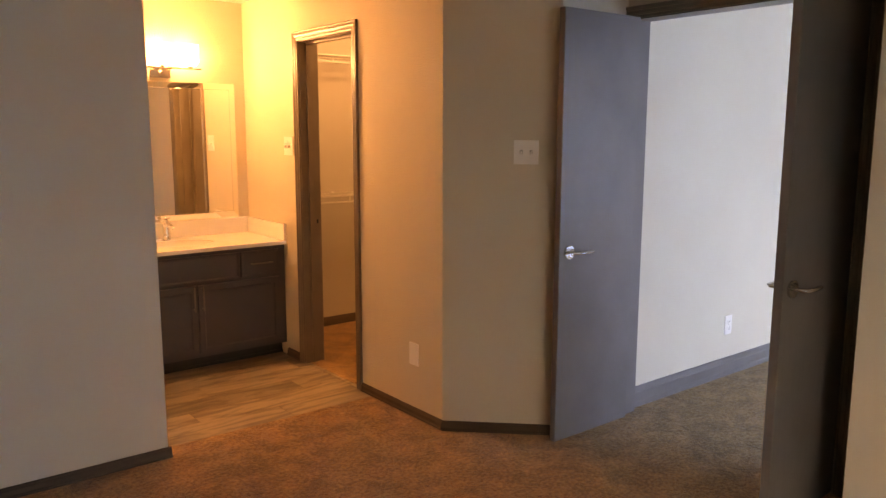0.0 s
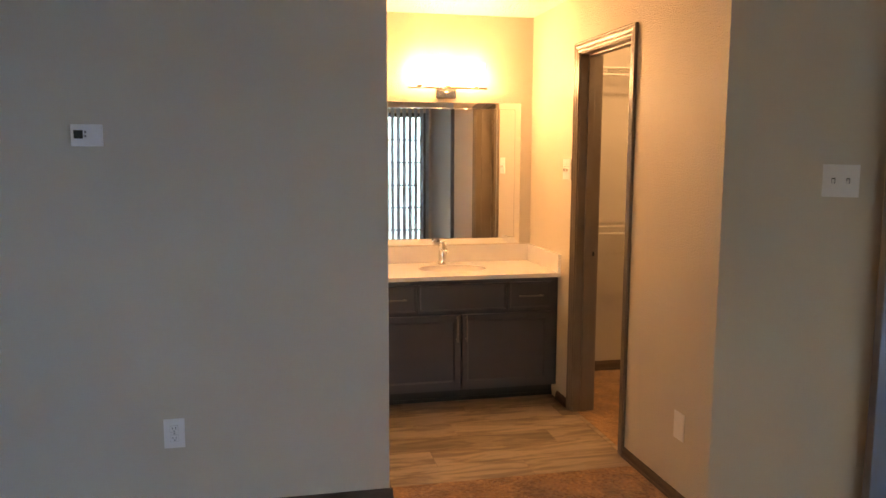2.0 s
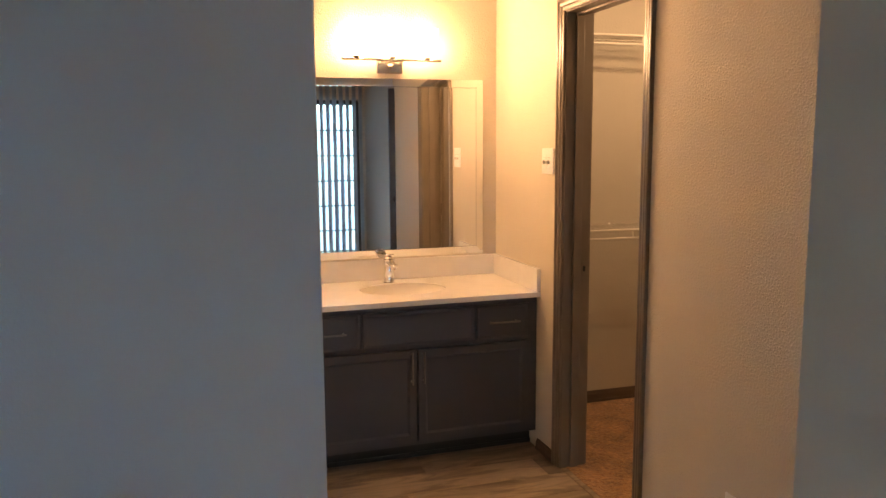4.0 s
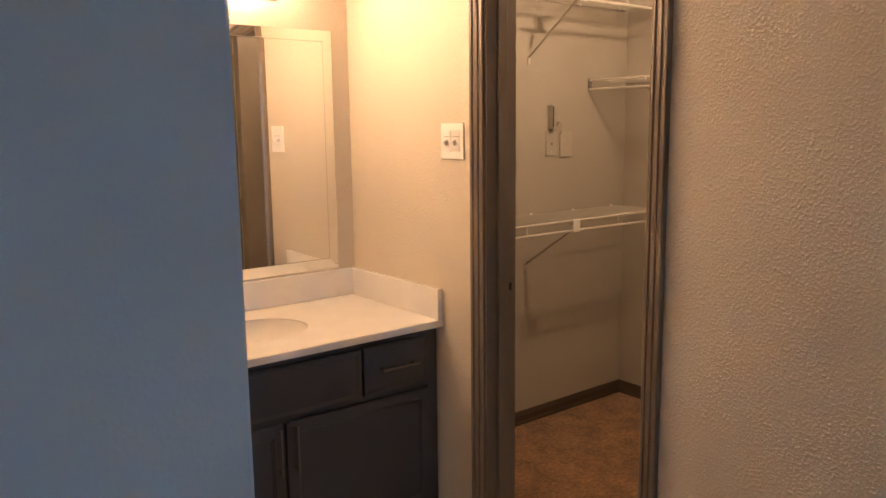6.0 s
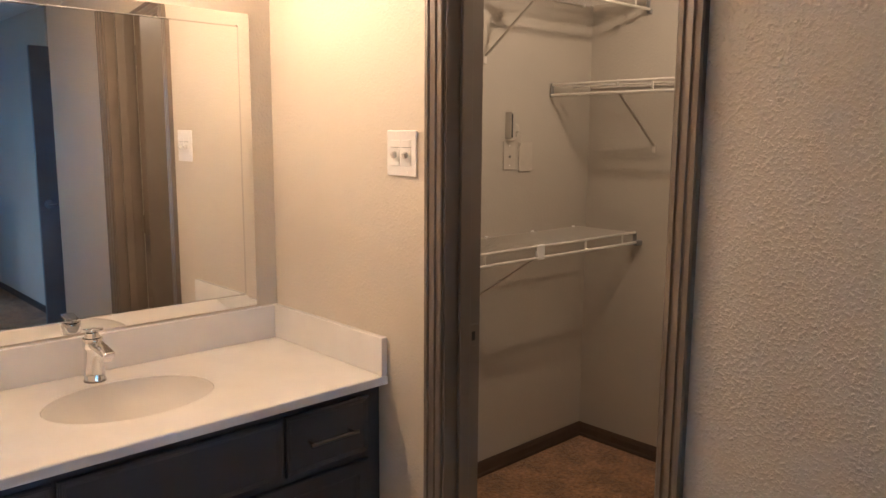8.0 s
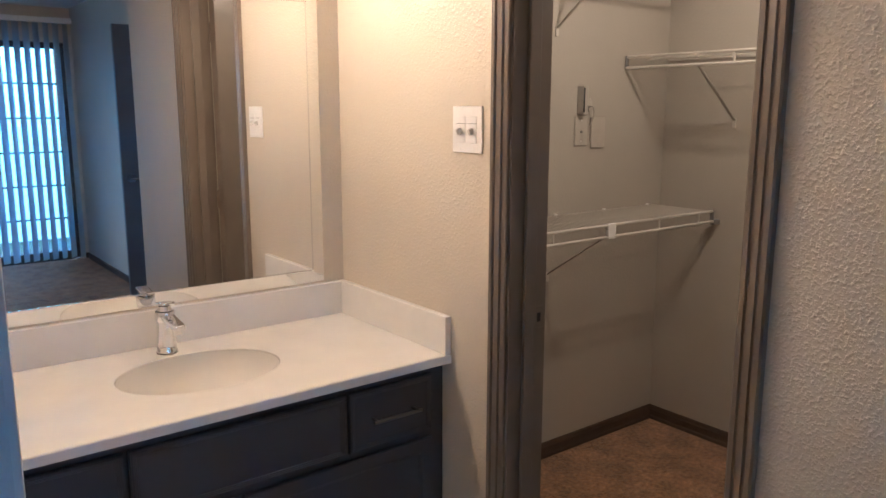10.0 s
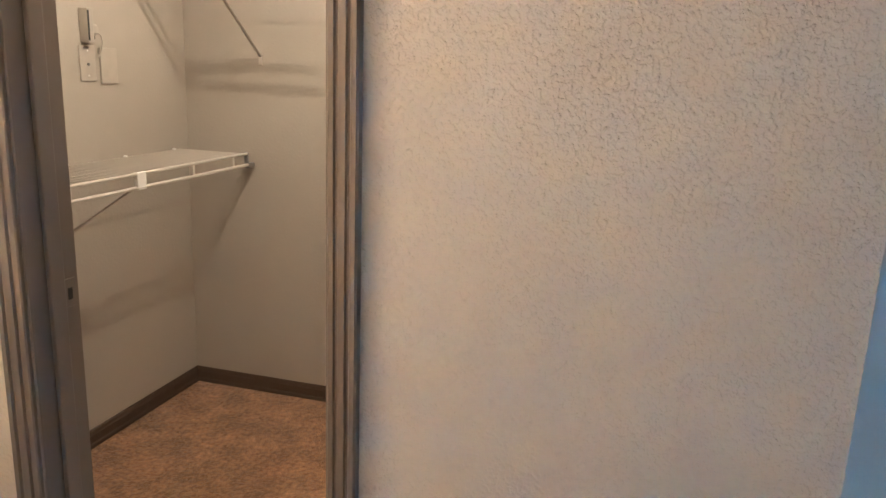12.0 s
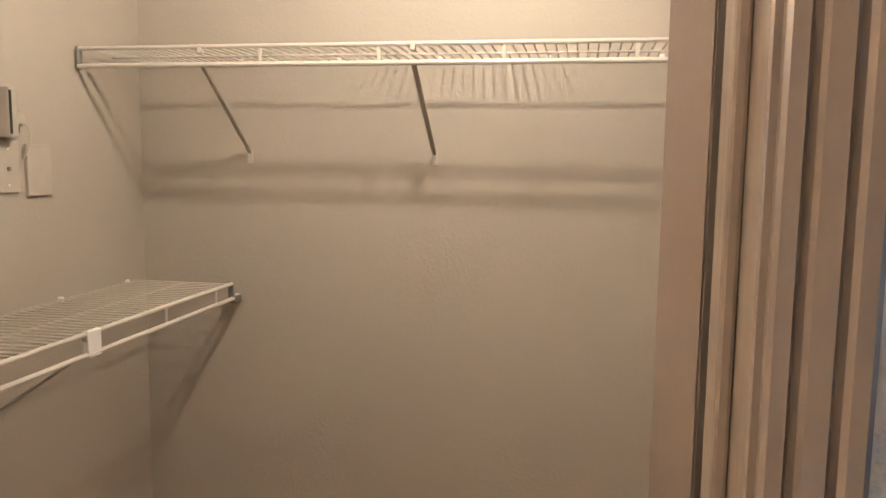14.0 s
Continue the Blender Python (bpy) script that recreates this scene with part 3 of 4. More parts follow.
for i in range(n_slats):
    x = BX0 + (WX1 + 0.04 - BX0) * (i + 0.5) / n_slats
    ob = new("slat", slat_mesh)
    ob.parent = blinds
    ob.location = Vector((x, BACK_Y + 0.048, 0.028)) - blinds.location
    ob.rotation_euler = (0, 0, radians((-46 if x > -0.62 else 40 if x > -1.7 else -70) + random.uniform(-5, 5)))

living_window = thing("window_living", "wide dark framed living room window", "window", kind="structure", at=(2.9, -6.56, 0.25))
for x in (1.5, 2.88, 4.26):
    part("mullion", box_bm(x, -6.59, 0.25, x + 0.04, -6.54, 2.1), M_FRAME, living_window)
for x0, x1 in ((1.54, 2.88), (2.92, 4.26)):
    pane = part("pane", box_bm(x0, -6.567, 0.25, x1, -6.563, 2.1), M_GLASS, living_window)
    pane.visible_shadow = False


# ---- vanity ----
VX0, VX1 = END_X + 0.004, -0.004
FACE = -0.548


def pull(parent, a, b):
    """A slim bar pull on two short posts."""
    a, b = Vector(a), Vector(b)
    out = Vector((0, -0.026, 0))
    w = (b - a).normalized()
    bar = part("handle", tube_bm([a + out - w * 0.012, b + out + w * 0.012], 0.0046, 12), M_PULL, parent, "slim dark nickel bar pull", True)
    for p in (a, b):
        part("post", tube_bm([p + Vector((0, 0.002, 0)), p + out], 0.0042, 10), M_PULL, bar, "", True)


def front_panel(x0, z0, x1, z1, rail):
    """A cabinet front with a raised border and a sunk field."""
    bm = box_bm(x0, FACE - 0.019, z0, x1, FACE - 0.0008, z1)
    front = [f for f in bm.faces if f.normal.y < -0.9]
    bmesh.ops.inset_region(bm, faces=front, thickness=rail)
    bmesh.ops.inset_region(bm, faces=front, thickness=0.006, depth=-0.006)
    sharp = [e for e in bm.edges if e.calc_length() > 0.05 and len(e.link_faces) == 2 and e.calc_face_angle(0) > 0.9]
    bmesh.ops.bevel(bm, geom=sharp, offset=0.0025, segments=2, affect="EDGES")
    return bm


vanity = thing("vanity_cabinet", "charcoal painted vanity cabinet with two doors and drawers", "cabinet", at=((VX0 + VX1) / 2, -0.3, 0))
for x in (VX0, VX1 - 0.016):
    part("side_panel", box_bm(x, FACE, 0.085, x + 0.016, -0.004, 0.756), M_CAB, vanity)
part("face_frame", box_bm(VX0 + 0.016, FACE, 0.085, VX1 - 0.016, FACE + 0.018, 0.756), M_CAB, vanity)
part("bottom_panel", box_bm(VX0 + 0.016, FACE + 0.018, 0.085, VX1 - 0.016, -0.004, 0.1), M_CAB, vanity)
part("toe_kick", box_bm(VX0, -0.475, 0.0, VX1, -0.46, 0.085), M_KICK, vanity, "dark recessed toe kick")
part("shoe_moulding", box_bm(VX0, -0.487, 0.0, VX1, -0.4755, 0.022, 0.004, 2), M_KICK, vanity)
false_front = part("false_front", front_panel(-0.862, 0.566, -0.327, 0.730, 0.014), M_CAB, vanity)
for x0, x1 in ((-0.317, -0.052), (-1.152, -0.872)):
    d = part("drawer_front", front_panel(x0, 0.566, x1, 0.730, 0.014), M_CAB, vanity)
    xm = (x0 + x1) / 2
    pull(d, (xm - 0.064, FACE - 0.019, 0.649), (xm + 0.064, FACE - 0.019, 0.649))
for x0, x1, hx in ((-1.152, -0.612, -0.636), (-0.604, -0.052, -0.580)):
    d = part("door", front_panel(x0, 0.108, x1, 0.546, 0.052), M_CAB, vanity)
    pull(d, (hx, FACE - 0.019, 0.402), (hx, FACE - 0.019, 0.530))

COUNTER = 0.782
CF = -0.585
SINK = Vector((-0.600, -0.290, COUNTER))
SA, SB = 0.210, 0.157


def counter_bm(x0, y0, x1, y1, top, thick):
    """A slab with an oval opening."""
    corners = [math.atan2(y - SINK.y, x - SINK.x) for x in (x0, x1) for y in (y0, y1)]
    angles = sorted(set([-math.pi + 2 * math.pi * k / 72 for k in range(72)] + corners))
    bm = bmesh.new()
    rings = []
    for kind, z in (("oval", top - 0.006), ("oval", top - 0.002), ("lip", top), ("edge", top), ("rim", top - 0.003), ("rim", top - thick), ("oval", top - thick)):
        ring = []
        for a in angles:
            c, s = math.cos(a), math.sin(a)
            if kind in ("oval", "lip"):
                r = 1 / math.sqrt((c / SA) ** 2 + (s / SB) ** 2) + (0.002 if kind == "lip" else 0)
                p = (SINK.x + r * c, SINK.y + r * s)
            else:
                g = 0.003 if kind == "edge" else 0.0
                rx = ((x1 - g if c > 0 else x0 + g) - SINK.x) / c if abs(c) > 1e-6 else 1e9
                ry = ((y1 - g if s > 0 else y0 + g) - SINK.y) / s if abs(s) > 1e-6 else 1e9
                r = min(rx, ry)
                p = (SINK.x + r * c, SINK.y + r * s)
            ring.append(bm.verts.new((*p, z)))
        rings.append(ring)
    n = len(angles)
    for a, b in zip(rings, rings[1:]):
        for i in range(n):
            j = (i + 1) % n
            bm.faces.new((a[i], a[j], b[j], b[i]))
    bmesh.ops.recalc_face_normals(bm, faces=bm.faces[:])
    return bm


top = thing("countertop", "white cultured marble vanity top with moulded oval basin", "countertop", at=((VX0 + VX1) / 2, -0.3, COUNTER - 0.025))
part("slab", counter_bm(VX0, CF, -0.001, -0.001, COUNTER, 0.025), M_MARBLE, top)
rings = []
for f, d in ((1.002, -0.0055), (0.985, -0.014), (0.92, -0.034), (0.80, -0.055), (0.62, -0.074), (0.4, -0.087), (0.2, -0.092), (0.07, -0.093)):
    rings.append([Vector((SINK.x + SA * f * math.cos(a), SINK.y + SB * f * math.sin(a), COUNTER + d)) for a in [2 * math.pi * k / 64 for k in range(64)]])
outer = [[SINK + Vector(((p.x - SINK.x) * 1.04, (p.y - SINK.y) * 1.04, p.z - COUNTER - 0.006)) for p in r] for r in rings[::-1]]
part("basin", sweep_bm(rings + outer, caps=False), M_BOWL, top, "oval glazed basin", True)
part("drain", lathe_bm([(0.0, 0.0), (0.012, 0.002), (0.021, 0.003), (0.025, 0.0), (0.025, -0.006), (0.0, -0.006)], (SINK.x, SINK.y, COUNTER - 0.0875), 28), M_CHROME, top, "chrome drain", True)
part("backsplash", box_bm(VX0, -0.021, COUNTER + 0.0004, -0.0215, -0.001, COUNTER + 0.109, 0.003, 2), M_MARBLE, top)
part("side_splash", box_bm(-0.021, CF + 0.002, COUNTER + 0.0004, -0.001, -0.001, COUNTER + 0.1092, 0.003, 2), M_MARBLE, top)

FX, FY = -0.621, -0.090
faucet = thing("faucet", "chrome single-lever basin faucet on the vanity top", "faucet", at=(FX, FY, COUNTER))
part("body", lathe_bm([(0.0, 0.0), (0.0275, 0.0), (0.0275, 0.007), (0.0265, 0.009), (0.0262, 0.03), (0.0240, 0.085), (0.0240, 0.090), (0.0, 0.090)], (FX, FY, COUNTER + 0.0005), 36), M_CHROME, faucet, "", True)
part("base_ring", lathe_bm([(0.0, 0.0), (0.0287, 0.0), (0.0287, 0.004), (0.0, 0.0045)], (FX, FY, COUNTER + 0.0003), 36), M_PULL, faucet, "dark base ring", True)
part("head", lathe_bm([(0.0, 0.0), (0.0240, 0.0), (0.0275, 0.006), (0.0275, 0.024), (0.0255, 0.029), (0.0, 0.030)], (FX, FY, COUNTER + 0.0908), 36), M_CHROME, faucet, "", True)
spout = box_bm(-0.0185, -0.108, -0.009, 0.0185, 0.004, 0.009, 0.005, 3)
for v in spout.verts:
    k = min(1.0, max(0.0, -v.co.y / 0.108))
    v.co.x *= 1 - 0.12 * k
    v.co.z = v.co.z * (1 - 0.25 * k)
bmesh.ops.transform(spout, matrix=pose(FX, FY - 0.014, COUNTER + 0.106, 5, 0, 0), verts=spout.verts[:])
sp = part("spout", spout, M_CHROME, faucet, "", True)
part("aerator", tube_bm([(FX, FY - 0.106, COUNTER + 0.094), (FX, FY - 0.106, COUNTER + 0.079)], 0.0115, 20), M_CHROME, sp, "", True)
part("neck", lathe_bm([(0.0, 0.0), (0.021, 0.0), (0.017, 0.007), (0.016, 0.013), (0.0, 0.014)], (FX, FY, COUNTER + 0.1215), 32), M_CHROME, faucet, "", True)
handle = box_bm(-0.0175, -0.040, -0.0045, 0.0175, 0.026, 0.0045, 0.0035, 3)
bmesh.ops.transform(handle, matrix=pose(FX, FY, COUNTER + 0.141, -9, 0, 0), verts=handle.verts[:])
part("lever", handle, M_CHROME, faucet, "", True)

# mirror: one plate with a ground bevel along its border
MX0, MX1, MZ0, MZ1 = -1.135, -0.076, 0.897, 1.812
rings = []
for g, y in ((0.0, -0.001), (0.0, -0.0035), (0.0375, -0.0062), (0.0402, -0.0016), (0.0430, -0.0062)):
    rings.append([Vector((x, y, z)) for x, z in ((MX0 + g, MZ0 + g), (MX1 - g, MZ0 + g), (MX1 - g, MZ1 - g), (MX0 + g, MZ1 - g))])
solid("vanity_mirror", sweep_bm(rings), M_MIRROR, "wide frameless silvered glass mirror over the vanity", "mirror")

# light over the mirror
LX, LZ, LY = -0.583, 1.897, -0.068
light = thing("vanity_light", "brushed nickel bar light with three lit frosted glass shades", "wall light", at=(LX, 0, LZ))
part("backplate", box_bm(LX - 0.066, -0.024, LZ - 0.062, LX + 0.066, -0.001, LZ + 0.012, 0.004, 2), M_NICKEL, light)
part("knob", lathe_bm([(0.0, 0.0), (0.012, 0.0), (0.012, 0.006), (0.007, 0.011), (0.0, 0.012)], (LX, -0.024, LZ - 0.028), 20, axis="y"), M_NICKEL, light, "", True)
part("bar", box_bm(-0.838, LY - 0.011, LZ - 0.006, -0.328, LY + 0.011, LZ + 0.006, 0.002, 2), M_NICKEL, light)
for s in (-1, 1):
    part("arm", tube_bm([(LX + s * 0.052, -0.022, LZ - 0.012), (LX + s * 0.052, LY, LZ - 0.008)], 0.006, 10), M_NICKEL, light, "", True)
    part("finial", tube_bm([(LX + s * 0.052, LY - 0.004, LZ + 0.005), (LX + s * 0.052, LY - 0.004, LZ + 0.034)], 0.004, 10), M_NICKEL, light, "", True)
for x in (LX - 0.182, LX, LX + 0.182):
    part("holder", lathe_bm([(0.0, 0.0), (0.018, 0.0), (0.022, 0.010), (0.0, 0.011)], (x, LY, LZ + 0.0062), 24), M_NICKEL, light, "", True)
    part("shade", lathe_bm([(0.0, 0.0), (0.034, 0.001), (0.045, 0.012), (0.053, 0.06), (0.058, 0.135), (0.0, 0.137)], (x, LY, LZ + 0.0175), 32), M_SHADE, light, "lit frosted glass shade", True)
    # Added glow panel before each shade, throws more light into the room.
    arc = [(x + 0.060 * math.sin(a), LY - 0.060 * math.cos(a)) for a in [radians(-40 + 10 * k) for k in range(9)]]
    rim = [(x + 0.0575 * math.sin(a), LY - 0.0575 * math.cos(a)) for a in [radians(40 - 10 * k) for k in range(9)]]
    part("front_glow", prism_bm(arc + rim, LZ + 0.035, LZ + 0.145), M_FRONT, light, "added curved glow panel that throws light forward")


M_LEVER = plain("pale_grey_plastic", (0.66, 0.64, 0.61), 0.35)
# Shade round the switch toggles, put into a dark grey colour.
M_SEAT = plain("shadowed_grey_plastic", (0.13, 0.12, 0.11), 0.5)
M_ADAPTER = plain("taupe_plastic", (0.42, 0.385, 0.335), 0.4)
# Closet plates, plug and cord: darkened like M_CLOSET, closet shade in the colour.
M_CLOSETPL = plain("dimmed_closet_plastic", (0.45, 0.41, 0.352), 0.4)


# ---- wall plates, switches, thermostat ----
def on_wall(at, out):
    """A frame on a wall: x along it to the right as seen from the room, y out of the wall, z up."""
    o = Vector((*out, 0)).normalized()
    r = o.cross(Vector((0, 0, 1)))
    r = -r
    m = Matrix(((-r.x, o.x, 0, at[0]), (-r.y, o.y, 0, at[1]), (0, 0, 1, at[2]), (0, 0, 0, 1)))
    return m


def put(bm, m):
    bmesh.ops.transform(bm, matrix=m, verts=bm.verts[:])
    return bm


def plate(name, label, category, at, out, w, h, kind, thick=0.006, group="wall plates", face=None):
    face = face or M_PLASTIC
    m = on_wall(at, out)
    ob = thing(name, label, category, group, at=at)
    part("plate", put(box_bm(-w / 2, 0.0006, -h / 2, w / 2, thick, h / 2, 0.0022, 2), m), face, ob)
    if kind == "toggle":
        for u in (-0.023, 0.023):
            t = part("toggle_seat", put(box_bm(u - 0.006, thick - 0.001, -0.0095, u + 0.006, thick + 0.0012, 0.0095, 0.0006), m), M_SEAT, ob, "toggle slot coloured dark for shade")
            tip = box_bm(-0.0042, 0, -0.006, 0.0042, 0.014, 0.006, 0.0015, 2)
            part("toggle", put(tip, m @ pose(u, thick + 0.0005, 0.001, -28, 0, 0)), M_PLASTIC, t, "white toggle")
            for z in (-0.042, 0.042):
                part("screw", put(tube_bm([(u, thick - 0.001, z), (u, thick + 0.0009, z)], 0.0032, 10), m), M_PLASTIC, ob)
    if kind == "rocker":
        for u in (-0.023, 0.023):
            part("insert", put(box_bm(u - 0.0168, thick - 0.001, -0.034, u + 0.0168, thick + 0.0016, 0.034, 0.0008), m), M_PLASTIC, ob)
            part("seam", put(box_bm(u - 0.0168, thick + 0.0013, 0.0145, u + 0.0168, thick + 0.002, 0.0158), m), M_GREYPL, ob, "thin grey seam")
            tip = box_bm(-0.005, 0, -0.0075, 0.005, 0.013, 0.0075, 0.0015, 2)
            part("toggle", put(tip, m @ pose(u, thick + 0.001, -0.002, -25, 0, 0)), M_LEVER, ob, "pale grey toggle")
            for z in (-0.05, 0.05):
                part("screw", put(tube_bm([(u, thick - 0.001, z), (u, thick + 0.0009, z)], 0.003, 10), m), M_PLASTIC, ob)
    if kind == "outlet":
        for z in (-0.0195, 0.0195):
            face = part("receptacle", put(box_bm(-0.0165, thick - 0.001, z - 0.0145, 0.0165, thick + 0.0018, z + 0.0145, 0.004, 2), m), M_PLASTIC, ob)
            for u, s in ((-0.0062, 0.0042), (0.0062, 0.0036)):
                part("slot", put(box_bm(u - 0.0011, thick + 0.0012, z + 0.002 - s, u + 0.0011, thick + 0.0023, z + 0.002 + s), m), M_SLOT, face, "dark slot")
            part("slot", put(tube_bm([(0, thick + 0.0012, z - 0.0085), (0, thick + 0.0023, z - 0.0085)], 0.0023, 10), m), M_SLOT, face, "dark slot")
        part("screw", put(tube_bm([(0, thick - 0.001, 0), (0, thick + 0.001, 0)], 0.003, 10), m), M_GREYPL, ob)
    if kind == "jack":
        part("jack", put(tube_bm([(0, thick - 0.001, -0.004), (0, thick + 0.004, -0.004)], 0.005, 14), m), M_GREYPL, ob, "grey coaxial jack")
    if kind in ("blank", "jack"):
        for z in (-0.041, 0.041):
            part("screw", put(tube_bm([(0, thick - 0.001, z), (0, thick + 0.0009, z)], 0.003, 10), m), M_PLASTIC, ob)
    return ob


plate("light_switch", "white double switch plate beside the closet door", "light switch", (0, -0.651, 1.400), (-1, 0), 0.117, 0.118, "rocker")
plate("light_switch", "white double toggle plate on the angled wall", "light switch", (0.282, CORNER_Y - 0.282, 1.398), (-1, -1), 0.117, 0.114, "toggle")
plate("blank_plate", "white blank plate low on the textured wall", "wall plate", (0, -2.005, 0.340), (-1, 0), 0.080, 0.120, "blank")
plate("power_outlet", "white duplex outlet low under the thermostat", "outlet", (-2.080, LEFT_Y, 0.364), (0, -1), 0.081, 0.122, "outlet")
plate("power_outlet", "white outlet on the sunlit hall wall", "outlet", (1.93, HALL_Y, 0.32), (0, -1), 0.075, 0.118, "outlet")
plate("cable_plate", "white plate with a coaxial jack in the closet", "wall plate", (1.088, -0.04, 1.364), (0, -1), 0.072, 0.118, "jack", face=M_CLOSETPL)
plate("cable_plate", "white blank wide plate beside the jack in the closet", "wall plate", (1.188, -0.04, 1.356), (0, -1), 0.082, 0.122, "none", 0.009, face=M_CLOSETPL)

adapter = thing("power_adapter", "grey upright adapter box with white cord in the closet", "adapter", at=(1.08, -0.046, 1.485))
part("box", box_bm(1.063, -0.076, 1.430, 1.093, -0.0405, 1.543, 0.005, 2), M_ADAPTER, adapter)
# Shade along the adapter's left edge, laid on as a black strip.
part("edge_shade", box_bm(1.0645, -0.0768, 1.438, 1.0715, -0.0755, 1.535), M_SLOT, adapter, "black strip standing for shade on the left edge")
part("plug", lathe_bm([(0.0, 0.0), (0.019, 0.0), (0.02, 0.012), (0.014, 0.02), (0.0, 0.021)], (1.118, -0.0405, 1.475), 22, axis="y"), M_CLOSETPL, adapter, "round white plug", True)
loop = []
for k in range(15):
    a = k / 14
    loop.append((1.105 + 0.030 * math.sin(a * 2.6), -0.058 - 0.012 * math.sin(a * 3.1), 1.462 + 0.018 * math.sin(a * 4.5) - 0.062 * a))
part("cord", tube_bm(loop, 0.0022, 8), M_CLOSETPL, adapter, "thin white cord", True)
part("bracket", box_bm(1.096, -0.062, 1.44, 1.112, -0.047, 1.456, 0.002), M_SLOT, adapter, "dark clip")

thermo = thing("thermostat", "white digital thermostat with dark square display", "thermostat", at=(-2.346, LEFT_Y, 1.551))
m = on_wall((-2.346, LEFT_Y, 1.551), (0, -1))
part("base", put(box_bm(-0.053, 0.0006, -0.038, 0.053, 0.008, 0.038, 0.002), m), M_PLASTIC, thermo)
part("cover", put(box_bm(-0.056, 0.0082, -0.041, 0.056, 0.026, 0.041, 0.004, 2), m), M_PLASTIC, thermo)
part("display", put(box_bm(0.012, 0.0255, -0.012, 0.044, 0.0268, 0.019, 0.0006), m), M_SCREEN, thermo, "dark square display")
for z in (0.012, -0.003):
    part("button", put(box_bm(0.0, 0.0255, z - 0.004, 0.007, 0.0272, z + 0.004, 0.0006), m), M_GREYPL, thermo, "small grey button")


# ---- closet lamp ----
CX, CY = 0.85, -1.03
lamp = thing("ceiling_lamp", "bare lit bulb in a socket under the closet ceiling", "ceiling lamp", at=(CX, CY, TOP))
part("canopy", lathe_bm([(0.0, -0.0005), (0.06, -0.0005), (0.06, -0.01), (0.042, -0.02), (0.032, -0.03), (0.0, -0.03)], (CX, CY, TOP), 28), M_NICKEL, lamp, "", True)
part("bulb", lathe_bm([(0.0, -0.0305), (0.008, -0.031), (0.011, -0.065), (0.017, -0.095), (0.018, -0.113), (0.014, -0.127), (0.006, -0.133), (0.0, -0.134)], (CX, CY, TOP), 28), M_GLOBE, lamp, "lit opal bulb", True)

bulb_light = new("bulb_light", bpy.data.lights.new("bulb_light", "POINT"))
bulb_light.data.energy, bulb_light.data.shadow_soft_size, bulb_light.data.color = CLOSET_WATTS, 0.03, CLOSET_WARM
bulb_light.location = (CX, CY, TOP - 0.168)


# ---- wire shelves ----
def rod_mesh(name, a, b, r, sides=6):
    return mesh_of(name, tube_bm([a, b], r, sides), M_WIRE, True)


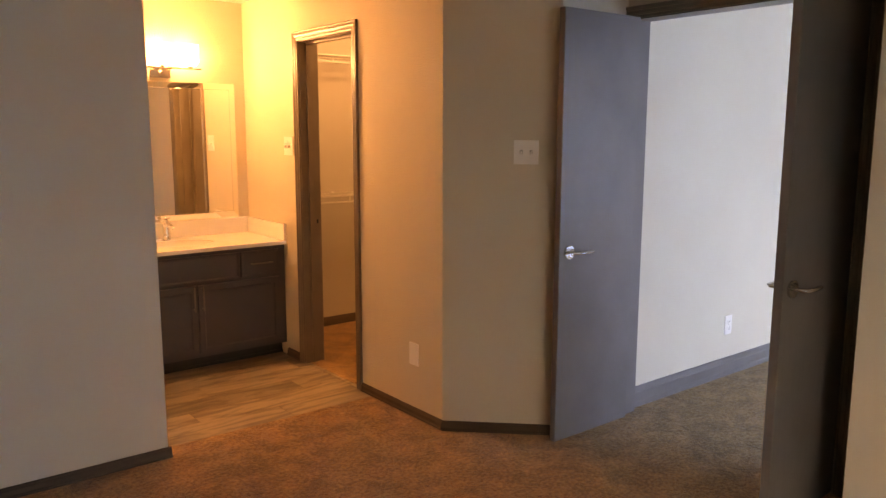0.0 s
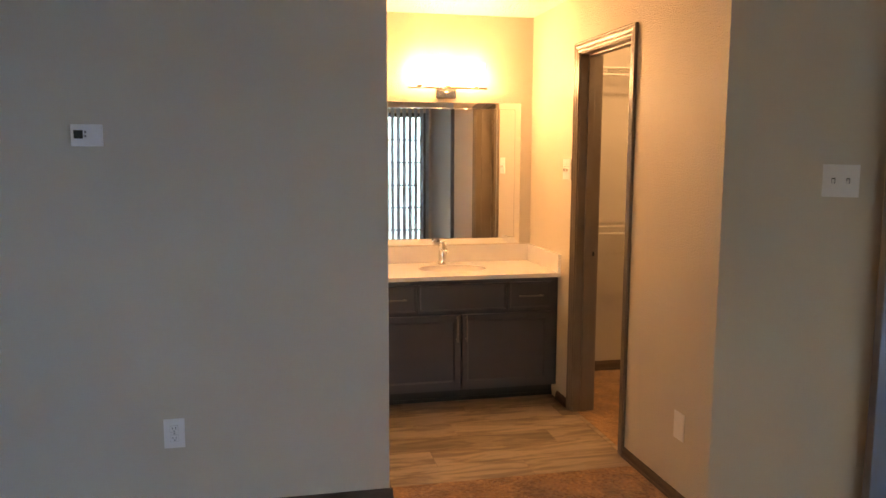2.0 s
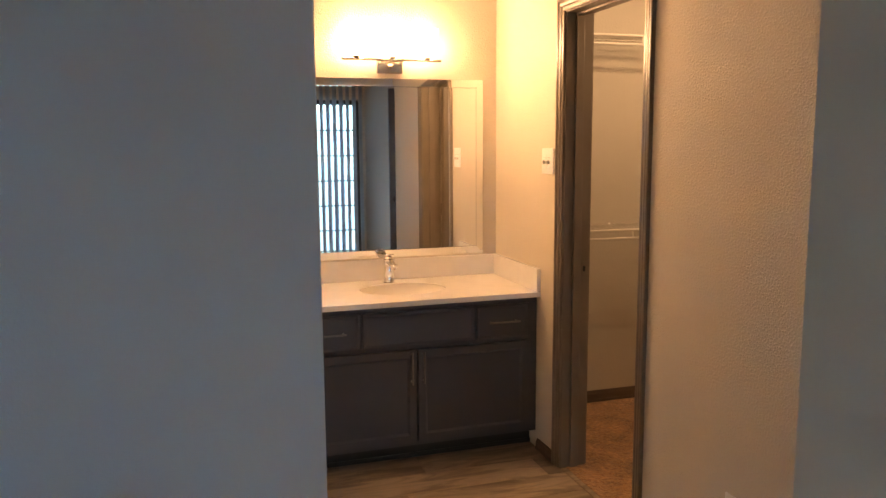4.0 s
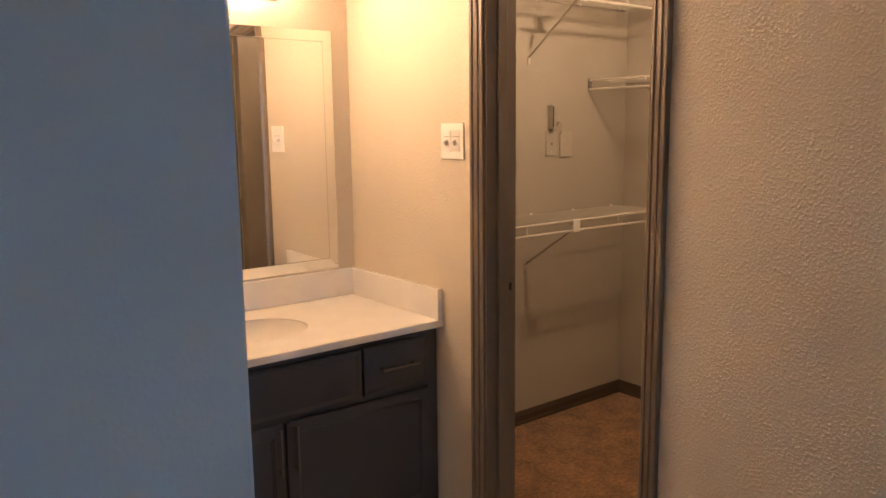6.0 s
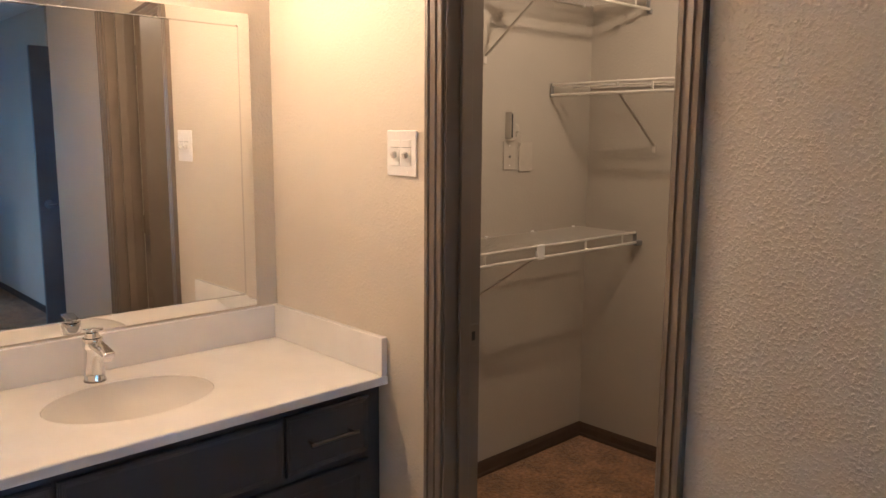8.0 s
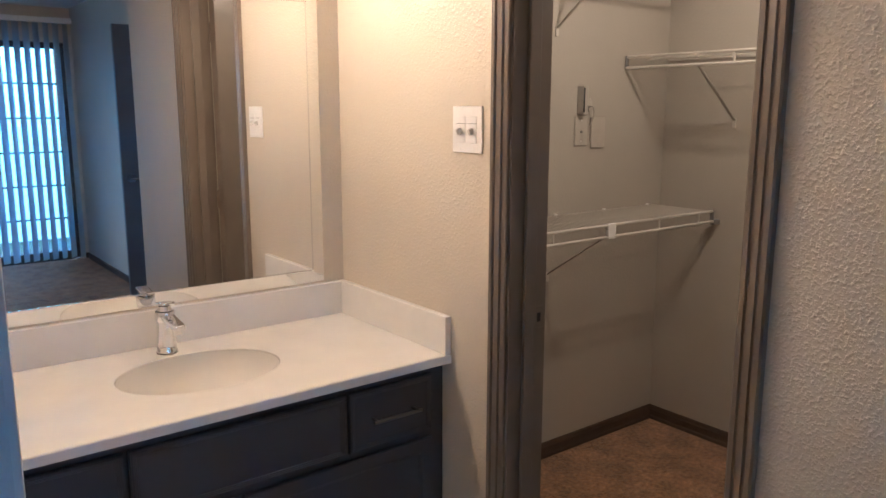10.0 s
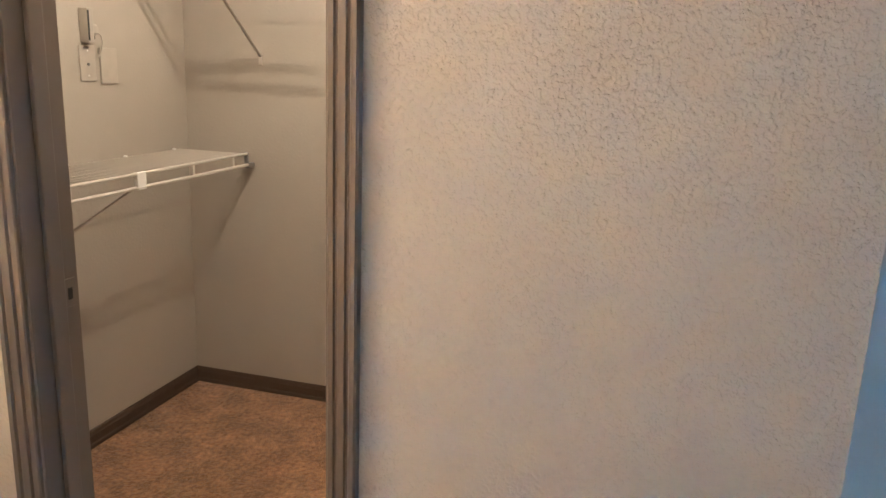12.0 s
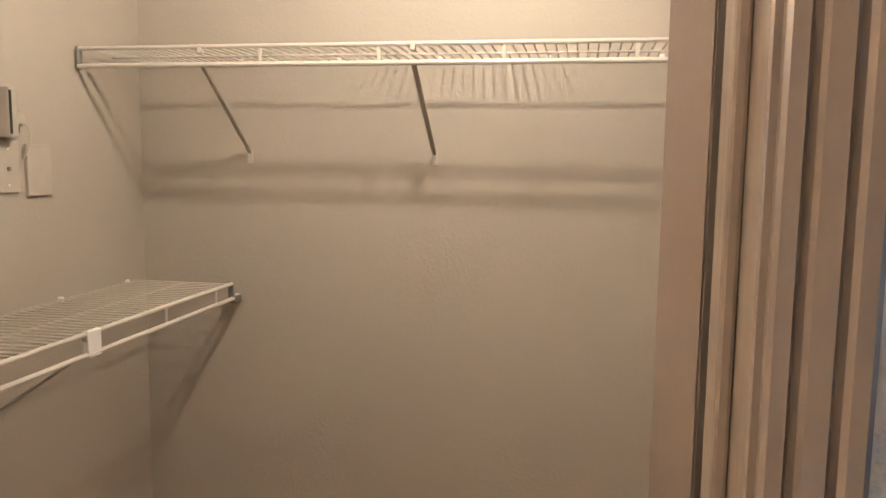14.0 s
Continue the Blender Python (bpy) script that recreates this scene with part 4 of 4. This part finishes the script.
def wire_shelf(label, m, length, depth, tabs, braces, drop, lip=0.044, clips=(), reach=0.0):
    """A vinyl-coated wire shelf. Its frame: x along the wall, y out of the wall, z up; the deck at z = 0."""
    ob = new("wire_shelf")
    ob.matrix_world = m
    tagged(ob, label, "shelf", "closet wire shelves")

    def add(name, bm, material=M_WIRE, lab="", parent=None):
        o = new(name, mesh_of(name, bm, material, True))
        o.parent = parent or ob
        return tagged(o, lab)
    for name, y, z, r in (("back_rod", 0.008, -0.003, 0.0032), ("middle_rod", depth * 0.5, -0.0045, 0.003), ("front_rod", depth, 0.0, 0.0055), ("lip_rod", depth + 0.002, -lip, 0.006)):
        add(name, tube_bm([(0, y, z), (length, y, z)], r, 8))
    n = int(length / 0.0254)
    wire = mesh_of("deck_wire", tube_bm([(0, 0.004, 0), (0, depth, 0.0)], 0.0021, 5), M_WIRE, True)
    for i in range(n):
        o = new("deck_wire", wire)
        o.parent = ob
        o.location = (0.02 + i * (length - 0.04) / (n - 1), 0, 0.001)
    for x in tabs:
        add("lip_tab", box_bm(x - 0.0045, depth - 0.002, -lip + 0.001, x + 0.0045, depth + 0.002, -0.001, 0.001))
    for x in braces:
        b = add("brace", tube_bm([(x, depth - 0.002, -lip + 0.004), (x, depth * 0.93, -lip - 0.008), (x, 0.022, -drop + 0.012), (x, 0.006, -drop)], 0.0066, 8, scale=(1.0, 0.6)), M_BRACE, "brace darkened for the shade under the shelf")
        add("foot", box_bm(x - 0.008, 0.0006, -drop - 0.032, x + 0.008, 0.005, -drop + 0.006, 0.001), parent=b)
        add("hook", box_bm(x - 0.007, depth - 0.009, -0.016, x + 0.007, depth + 0.005, 0.006, 0.002), parent=b)
    for x in clips:
        add("lip_clip", box_bm(x - 0.022, depth - 0.005, -lip - 0.007, x + 0.022, depth + 0.0075, 0.006, 0.002), M_PLASTIC, "white plastic joining clip")
    if reach:
        add("end_bracket", box_bm(-reach + 0.0006, depth - 0.016, -lip - 0.016, -0.0065, depth + 0.004, -lip + 0.006, 0.003), M_GREYPL, "grey end bracket")
    for x in (0.0, length):
        add("end_cap", box_bm(x - 0.004, depth - 0.012, -lip - 0.008, x + 0.004, depth + 0.006, 0.006, 0.002), M_GREYPL, "grey end cap")
    for i in range(int(length / 0.3) + 1):
        add("wall_clip", box_bm(0.05 + i * 0.29 - 0.006, 0.0006, -0.008, 0.05 + i * 0.29 + 0.006, 0.012, 0.007, 0.0015), M_PLASTIC, "white wall clip")
    return ob


def side_frame(x, z):
    return Matrix(((-1, 0, 0, x), (0, -1, 0, -0.04), (0, 0, 1, z), (0, 0, 0, 1)))


wire_shelf("long white wire shelf at waist height on closet side wall", side_frame(1.585, 1.030), 1.44, 0.306, [0.10, 0.36, 0.645, 0.95, 1.25], [0.665], 0.235, clips=[0.648], reach=0.053)
wire_shelf("white wire shelf high on closet side wall", side_frame(1.612, 2.020), 1.46, 0.306, [0.10, 0.36, 0.64, 0.95, 1.25], [0.675], 0.262, clips=[0.65], reach=0.026)
back_frame = Matrix(((0, -1, 0, 1.638), (1, 0, 0, -2.445), (0, 0, 1, 1.664), (0, 0, 0, 1)))
wire_shelf("long white wire shelf with braces on closet back wall", back_frame, 2.395, 0.29, [-0.545 - 0.3 * i + 2.445 for i in range(6)], [2.445 - 0.386, 2.445 - 0.928, 2.445 - 1.64, 2.445 - 2.18], 0.256)

# ---- vinyl planks, row by row ----
plank_floor = thing("floor_planks", "weathered oak look vinyl plank floor in the alcove", "floor", kind="structure", at=(-0.6, -0.8, -0.012))
random.seed(11)
PW = 0.1865
y = VINYL_Y
row = 0
while y < -0.004:
    y1 = min(y + PW, -0.003)
    cut = [-0.502, -0.93, -0.25, -0.74, -0.08, -0.60, -1.02, -0.35, -0.81][row % 9]
    ends = [END_X + 0.001] + sorted(c for c in (cut, cut - 1.22, cut + 1.22) if END_X + 0.02 < c < -0.02) + [-0.001]
    for x0, x1 in zip(ends, ends[1:]):
        part("plank", box_bm(x0 + 0.0006, y + 0.0006, -0.0118, x1 - 0.0006, y1 - 0.0006, -0.0005, 0.0012), M_PLANK, plank_floor)
    y, row = y1, row + 1
part("threshold_strip", box_bm(0.001, OPEN_B + 0.001, -0.0118, 0.03, OPEN_A - 0.001, -0.001, 0.002), M_PLANK, plank_floor)
